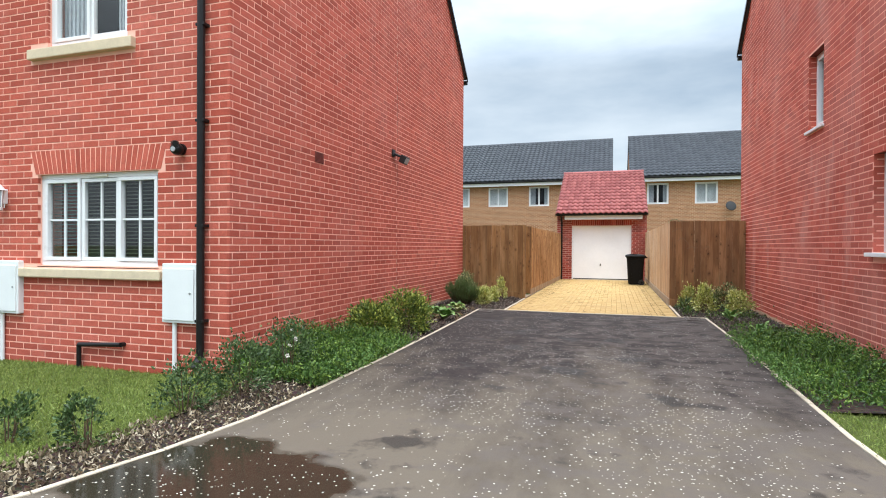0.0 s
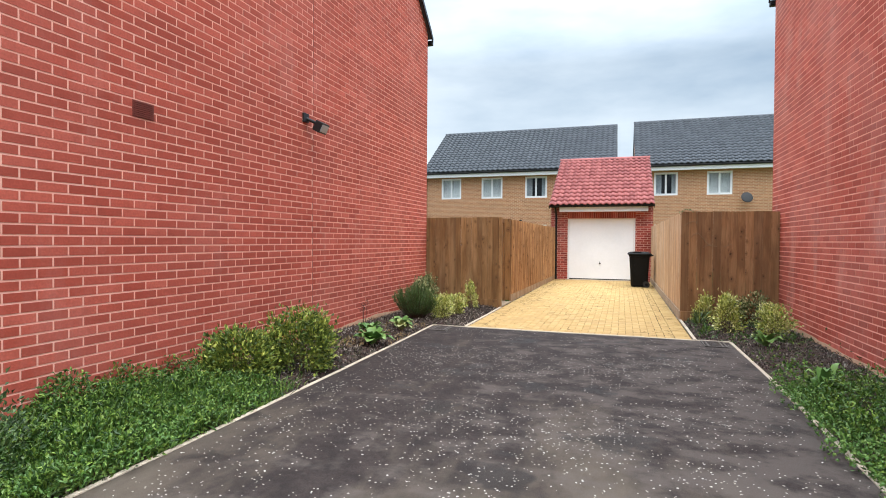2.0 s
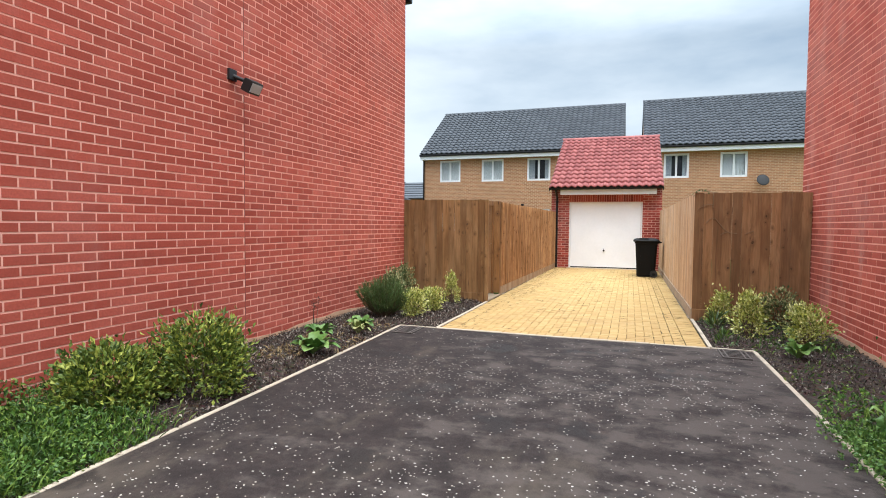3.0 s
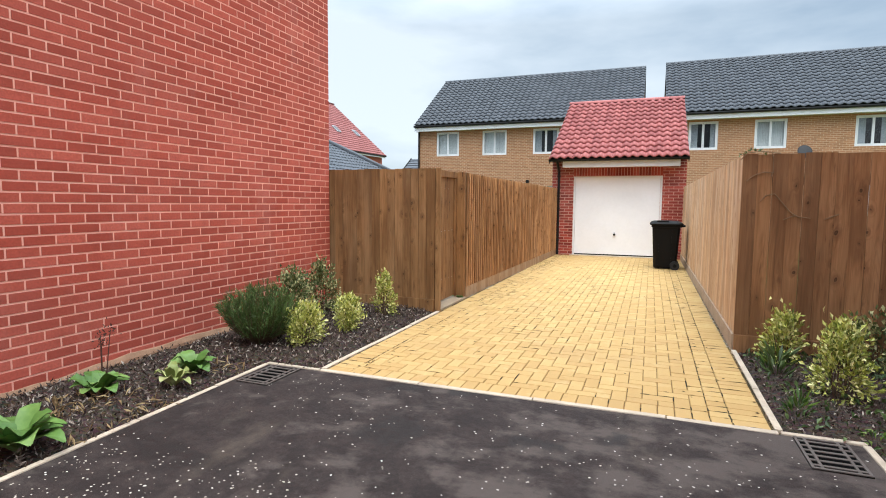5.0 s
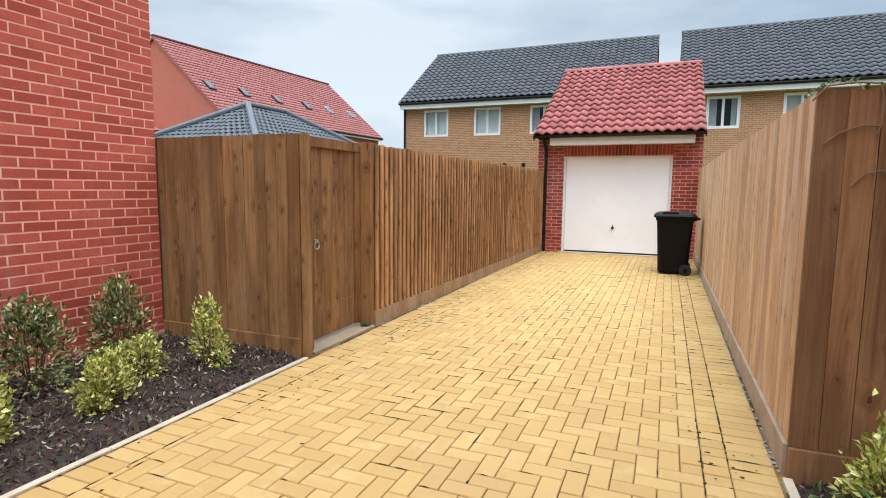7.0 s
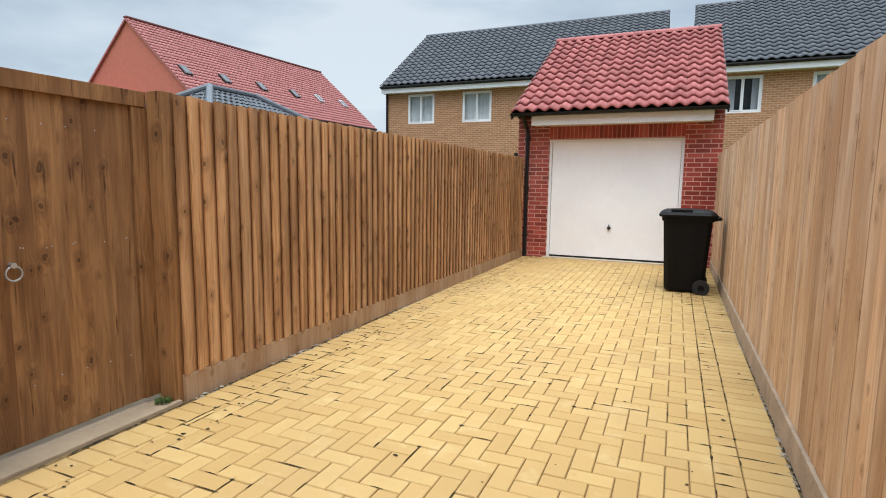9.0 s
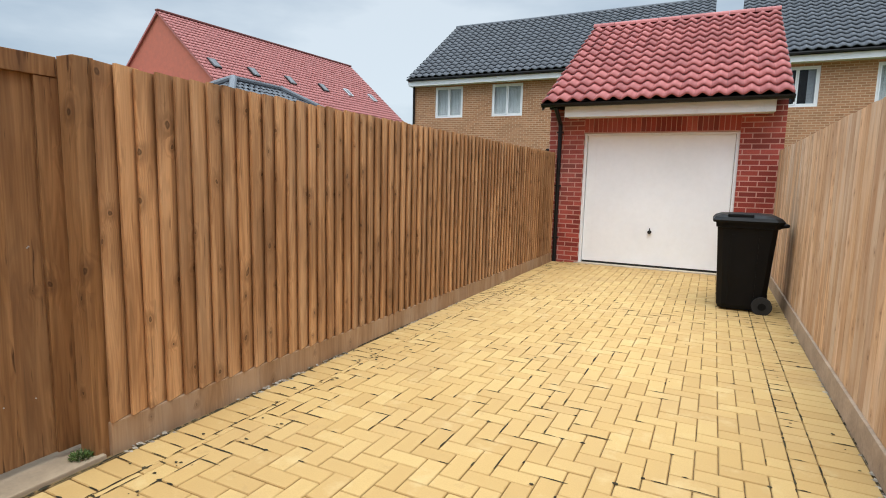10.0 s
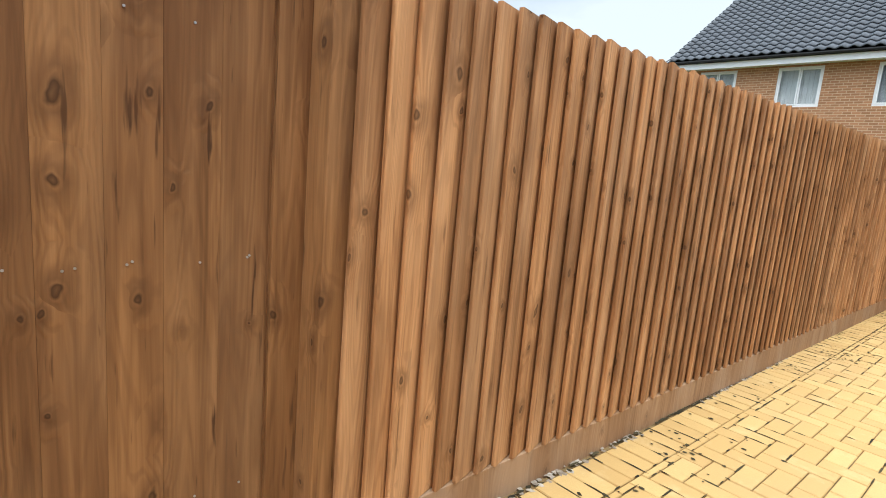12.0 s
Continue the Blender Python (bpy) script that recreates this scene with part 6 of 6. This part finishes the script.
WEEDS_L = scatter(42000, -3.75, -2.46, 3.9, 7.1, weed_top, lambda x, y: in_left_bed(x, y + 0) and rng.uniform() < 1.15 - max(0, (y - 5.5)) * 1.0)
carpet("ground_weeds", "dense low green weeds between wall and drive", WEEDS_L, 0.058, 0.018, LEAF_WEED, "weeds")


def right_weed_top(x, y):
    swell = 0.12 + 0.34 * clumpy(x, y, 1.7) + 0.12 * clumpy(x, y, 5.0) + 0.1 * max(0.0, x - 2.1)
    return rbed_h(x, y) + max(0.03, swell) * rng.uniform(0.1, 1.0) + 0.01


def right_weed_share(x, y):
    if y < 5.0:
        return 0.25 + 0.8 * (y - 4.7)
    return min(1.0 - max(0, y - 7.3) * 0.6, 0.6 + 1.6 * clumpy(x, y, 1.9)) if y < 8.7 else 0.3 * clumpy(x, y, 2.6) - 0.02


WEEDS_R = scatter(34000, 1.6, 2.78, 4.6, 10.9, right_weed_top, lambda x, y: x > right_kerb(y) + 0.01 and rng.uniform() < right_weed_share(x, y))
carpet("ground_weeds", "dense low dark green weeds along the house wall", WEEDS_R, 0.05, 0.02, LEAF_WEED, "weeds")
LIGHT_W = scatter(6500, 1.4, 2.3, 5.2, 8.1, lambda x, y: 0.02 + rng.uniform(0, 0.11), lambda x, y: right_kerb(y) - 0.10 - 0.16 * clumpy(x, y, 2.6) < x < right_kerb(y) + 0.3 + 0.25 * clumpy(x, y)) + scatter(2000, -3.1, -2.4, 4.2, 6.2, lambda x, y: 0.03 + rng.uniform(0, 0.1), lambda x, y: left_kerb(y) - 0.5 < x < left_kerb(y) + 0.03 + 0.1 * clumpy(x, y))
carpet("clover", "light green clover spilling over the kerb", LIGHT_W, 0.034, 0.022, LEAF_WEED_LIGHT, "weeds")
TALL = scatter(2600, -3.72, -2.5, 4.0, 6.7, lambda x, y: bed_h(x, y), lambda x, y: in_left_bed(x, y) and clumpy(x, y) > -0.1) + scatter(2200, 1.7, 2.76, 4.8, 8.3, lambda x, y: rbed_h(x, y), lambda x, y: x > right_kerb(y) + 0.05 and clumpy(x, y) > -0.1)
carpet("long_grass", "long grass blades growing through the weeds", TALL, 0.2, 0.008, LEAF_WEED, "grass", 0.45, 0.15)
GRASS_P = scatter(76000, -8.5, -2.95, 0.6, 4.25, lawn_h, lambda x, y: x < lawn_side(y) + 0.05 + 0.06 * clumpy(x, y, 6.0)) + scatter(9000, 1.63, 2.8, 1.2, 4.75, lambda x, y: -0.01, lambda x, y: x > right_kerb(y) + 0.03 and y < 4.68 + 0.25 * clumpy(x, y))
carpet("grass", "short mown lawn grass", GRASS_P, 0.042, 0.006, BLADE, "grass", 0.55, 0.1)
CHIP_P = scatter(30000, -3.75, -2.1, 1.2, 13.38, lambda x, y: bed_h(x, y) + rng.uniform(0.0, 0.014), lambda x, y: in_left_bed(x, y) and y > 6.3)
carpet("bark_chips", "dark bark chippings spread over the bed", CHIP_P, 0.042, 0.015, CHIPS, "bark mulch", 2.4, 0.0)
CHIP_N = scatter(16000, -3.9, -2.4, 0.8, 4.8, lambda x, y: bed_h(x, y) + rng.uniform(0.0, 0.02), lambda x, y: lawn_side(y) - 0.02 < x < left_kerb(y) - 0.03 and rng.uniform() < 1.6 - 0.3 * y)
carpet("bark_chips", "dry brown bark chippings between lawn and kerb", CHIP_N, 0.04, 0.018, CHIPS_PALE, "bark mulch", 2.4, 0.0)
CHIP_R = scatter(6500, 1.3, 2.79, 9.0, 12.75, lambda x, y: rbed_h(x, y) + rng.uniform(0.0, 0.01), in_right_bed)
carpet("bark_chips", "sparse bark chippings on bare soil", CHIP_R, 0.034, 0.013, CHIPS, "bark mulch", 2.4, 0.0)
DRY_P = scatter(900, -3.3, -2.55, 8.3, 10.4, lambda x, y: bed_h(x, y) + rng.uniform(0.0, 0.03), lambda x, y: in_left_bed(x, y) and clumpy(x, y, 2.4) > 0.02)
carpet("withered_leaves", "withered tan leaves lying on bark mulch", DRY_P, 0.085, 0.016, LEAF_DRY, "leaf litter", 1.6, 0.15)
SPROUT = scatter(420, 1.35, 2.75, 10.6, 12.7, lambda x, y: rbed_h(x, y) + 0.01, in_right_bed)
carpet("seedlings", "small green seedlings in bare soil", SPROUT, 0.07, 0.03, LEAF_ROSE, "weeds", 0.8)


def flakes(name, label, pts, size, material, category, lift=0.0025):
    """Tiny torn discs that lie on a surface."""
    vs, fs = [], []
    for x, y, z in pts:
        k, r = len(vs), size * rng.uniform(0.45, 1.3)
        m = int(rng.integers(4, 7))
        a0 = rng.uniform(0, 6.28)
        vs.append((x, y, z + lift + 0.35 * r * rng.uniform(0.1, 0.6)))
        for q in range(m):
            a = a0 + 2 * math.pi * q / m
            rr = r * rng.uniform(0.5, 1.1)
            vs.append((x + rr * math.cos(a), y + rr * math.sin(a) * 0.8, z + lift))
        fs += [(k, k + 1 + q, k + 1 + (q + 1) % m) for q in range(m)]
    o = raw(name, vs, fs, material, None, label, "stuff")
    return tagged(o, category=category)


def tar_z(x, y):
    return bumps(x, y, 0.006, 0.7)


PET = scatter(17000, -2.9, 1.75, 0.3, 10.55, tar_z, lambda x, y: left_kerb(y) + 0.08 < x < right_kerb(y) - 0.05 and rng.uniform() < max(0.08, 0.6 + 0.9 * clumpy(x, y, 0.9) + 0.45 * clumpy(x, y, 3.0)) * (1.0 if y < 9.2 else 0.35))
flakes("petals", "white fallen petals and grit scattered over tarmac", PET, 0.0078, PETAL, "petals")
LIT = scatter(2600, PX0, PX1, PY0, PY1 - 0.05, lambda x, y: 0.001, lambda x, y: (x < PX0 + 0.42 or x > PX1 - 0.5 or rng.uniform() < 0.04) and rng.uniform() < max(0.02, 0.25 + 0.9 * clumpy(x, y, 1.6)))
LIT += scatter(2600, PX0, -1.25, 15.2, PY1 - 0.1, lambda x, y: 0.001, lambda x, y: clumpy(x, y, 2.1) > 0.12 + 0.5 * (x - PX0) and rng.uniform() < 0.8)
flakes("leaf_litter", "dark leaf litter and moss crumbs on the paving", LIT, 0.014, LITTER, "leaf litter")

# ---- pieces of walls and paving ----
def left_gable(z):
    a, b = gable_span(LY0, LY1)(z)
    return (LY0 - 0.003, b) if z < EAVE else (a, b)


lay_bricks(courses(LY0 - 0.003, LY1, -0.1085, EAVE + (LY1 - LY0) / 2 * RIDGE_UP - 0.05, [(5.922, 6.153, 2.45, 2.56), (8.797, 8.811, -1, 12)], left_gable, shift=0.042 + 0.003), "x", LX, 1, BRICK, lwall, (6.2, 9.4, 0.4, 2.2))
lay_bricks(courses(RY0, RY1, -0.1085, EAVE + (RY1 - RY0) / 2 * RIDGE_UP - 0.05, [(a, b, c - 0.06, d) for a, b, c, d in (RWIN, RWIN2)], gable_span(RY0, RY1)), "x", RX, -1, BRICK_PALE, rwall, (8.8, 12.2, 0.3, 2.2))
lay_bricks(courses(-8.6, LX + 0.003, -0.1085, EAVE - 0.1, [(FWIN[0], FWIN[1], FWIN[2] - 0.03, FWIN[3]), UWIN, (-6.70, -4.61, 0.91, 1.06), (-6.575, -4.585, 2.15, 2.39), (-6.58, -5.0, 3.48, 3.64)], lambda z: (-8.6, LX - 0.0304)), "y", LY0, -1, BRICK, front, (-6.4, -3.9, 2.45, 3.5))
lay_bricks(courses(GX0, GX1, GZ - 0.075, 2.66, [(DOOR[0], DOOR[1], -1, 2.445)]), "y", GY, -1, BRICK_DARK, gw, (GX0, GX1, -0.2, 2.66))
for k in range(31):
    u = DOOR[0] + (k + 0.5) * (DOOR[1] - DOOR[0]) / 31
    part("brick", solid(u - 0.0322, u + 0.0322, GY - 0.005, GY + 0.03, 2.215, 2.435), BRICK_DARK, gw)
lay_bricks(courses(GY + 0.0, GB, GZ - 0.075, 2.6), "x", GX0, -1, BRICK_DARK, gw, None)

# block paving
BLOCK = 0.108                                            # width of a block with its joint
FIELD_X, FIELD_Y = 0.876, 10.866                         # right and front edges of the herringbone
STRIP_X = 1.005                                          # cut blocks fill the strip up to the right header course
HEAD_X = PX0 + 0.213


def paver_list():
    out = []
    s, g = BLOCK, 0.0026
    for j in range(int((PY1 - PY0) / s)):                # header courses along both sides, cut blocks beside the right one
        y0, y1 = PY0 + j * s + g, PY0 + (j + 1) * s - g
        out.append((PX0 + g, HEAD_X - g, y0, y1))
        out.append((STRIP_X + g, PX1 - g, y0, y1))
        out.append((FIELD_X + g, STRIP_X - g, y0, y1))
    m = round((FIELD_X - HEAD_X) / s)
    w = (FIELD_X - HEAD_X) / m
    for i in range(m):                                   # and across the front
        out.append((HEAD_X + i * w + g, HEAD_X + (i + 1) * w - g, PY0 + g, FIELD_Y - g))
    xa, ya = FIELD_X - 26 * s, 10.862
    for j in range(-1, int((PY1 - ya) / s) + 1):
        for i in range(-1, 27):
            d = (i - j + 3) % 4
            if d == 0:
                r = (xa + i * s, xa + (i + 2) * s, ya + j * s, ya + (j + 1) * s)
            elif d == 3:
                r = (xa + i * s, xa + (i + 1) * s, ya + j * s, ya + (j + 2) * s)
            else:
                continue
            r = (max(r[0], HEAD_X) + g, min(r[1], FIELD_X) - g, max(r[2], FIELD_Y) + g, min(r[3], PY1) - g)
            if r[1] - r[0] > 0.02 and r[3] - r[2] > 0.02:
                out.append(r)
    return out


def paver_geometry(hx, hy):
    """A block with a chamfered top, its top at z = 0."""
    c, d = 0.004, 0.0045
    vs = [(-hx, -hy, -0.03), (hx, -hy, -0.03), (hx, hy, -0.03), (-hx, hy, -0.03),
          (-hx, -hy, -d), (hx, -hy, -d), (hx, hy, -d), (-hx, hy, -d),
          (-hx + c, -hy + c, 0), (hx - c, -hy + c, 0), (hx - c, hy - c, 0), (-hx + c, hy - c, 0)]
    fs = [(8, 9, 10, 11)]
    for k in range(4):
        q = (k + 1) % 4
        fs += [(k, q, q + 4, k + 4), (k + 4, q + 4, q + 8, k + 8)]
    return vs, fs


shapes, single = {}, 0
jv, jf = [], []
for x0, x1, y0, y1 in paver_list():
    cx, cy, hx, hy = (x0 + x1) / 2, (y0 + y1) / 2, (x1 - x0) / 2, (y1 - y0) / 2
    dz = random.uniform(-0.0015, 0.0015)
    key = (round(hx, 3), round(hy, 3))
    vs, fs = paver_geometry(hx, hy)
    if 13.9 < cy < 15.5 and single < 300:
        if key not in shapes:
            me = bpy.data.meshes.new("paving_block")
            me.from_pydata(vs, [], fs)
            me.materials.append(PAVER)
            shapes[key] = me
        o = hang(new("paving_block", shapes[key]), paving)
        o.location = (cx, cy, dz)
        single += 1
    else:
        tx, ty = random.uniform(-0.006, 0.006), random.uniform(-0.006, 0.006)
        k = len(jv)
        jv += [(cx + a, cy + b, c + dz + a * tx + b * ty) for a, b, c in vs]
        jf += [tuple(k + q for q in f) for f in fs]
raw("paving_blocks", jv, jf, PAVER, paving, "", "stuff")

# dark moss and silt in the joints, thickest along the side courses
mv, mf = [], []


def moss(x, y, a, b, along_x):
    k, n = len(mv), 7
    mv.append((x, y, 0.0045))
    for q in range(n):
        t = 2 * math.pi * q / n
        u, v = a * math.cos(t) * rng.uniform(0.75, 1.1), b * math.sin(t) * rng.uniform(0.5, 1.5)
        mv.append((x + (u if along_x else v), y + (v if along_x else u), 0.0008))
    mf.extend((k, k + 1 + q, k + 1 + (q + 1) % n) for q in range(n))


for x0, x1, y0, y1 in paver_list():
    side = min(abs((x0 + x1) / 2 - HEAD_X), abs((x0 + x1) / 2 - STRIP_X + 0.06))
    share = 0.10 + 0.55 * clumpy(x0, y0, 0.8) + 0.35 * clumpy(x0, y0, 2.7) + 0.42 * max(0.0, 1 - side / 0.42) + (0.3 if x0 < -1.5 and y0 > 15 else 0.0)
    for along_x, line, lo, hi in ((True, y0, x0, x1), (False, x0, y0, y1)):
        if rng.uniform() < share:
            mid, half = rng.uniform(lo, hi), rng.uniform(0.12, 0.55) * (hi - lo)
            mid = min(max(mid, lo + half * 0.5), hi - half * 0.5)
            moss(mid if along_x else line - 0.0026, line - 0.0026 if along_x else mid, half, rng.uniform(0.0028, 0.006), along_x)
            if rng.uniform() < 0.16:
                moss((x0 if rng.uniform() < 0.5 else x1), (y0 if rng.uniform() < 0.5 else y1), rng.uniform(0.008, 0.02), rng.uniform(0.006, 0.014), True)
for line, low, amount in ((HEAD_X, 0.2, 1.0), (FIELD_X, 0.35, 1.0), (STRIP_X, 0.15, 1.0), (PX1 + 0.012, 0.75, 2.2), (PX0 - 0.012, 0.55, 2.0)):
    for k in range(int((PY1 - PY0) / 0.055)):
        y = PY0 + k * 0.055
        if rng.uniform() < low + 1.1 * clumpy(line * 3, y, 1.2):
            moss(line + rng.normal() * 0.002, y, rng.uniform(0.02, 0.05), rng.uniform(0.002, 0.0055) * amount, False)
tagged(raw("joint_moss", mv, mf, LITTER, None, "dark moss and silt in the paving joints", "stuff"), category="moss")
CRUMB = scatter(420, PX0 - 0.04, PX0 + 0.015, 14.6, 21.5, lambda x, y: -0.002, lambda x, y: clumpy(x * 3, y, 1.1) > -0.1) + scatter(500, PX1 - 0.01, PX1 + 0.035, 12.8, 21.5, lambda x, y: -0.002, lambda x, y: clumpy(x * 3, y, 1.4) > 0.0)
flakes("mortar_crumbs", "pale mortar crumbs along the gravel boards", CRUMB, 0.02, CRUMBLE, "rubble")
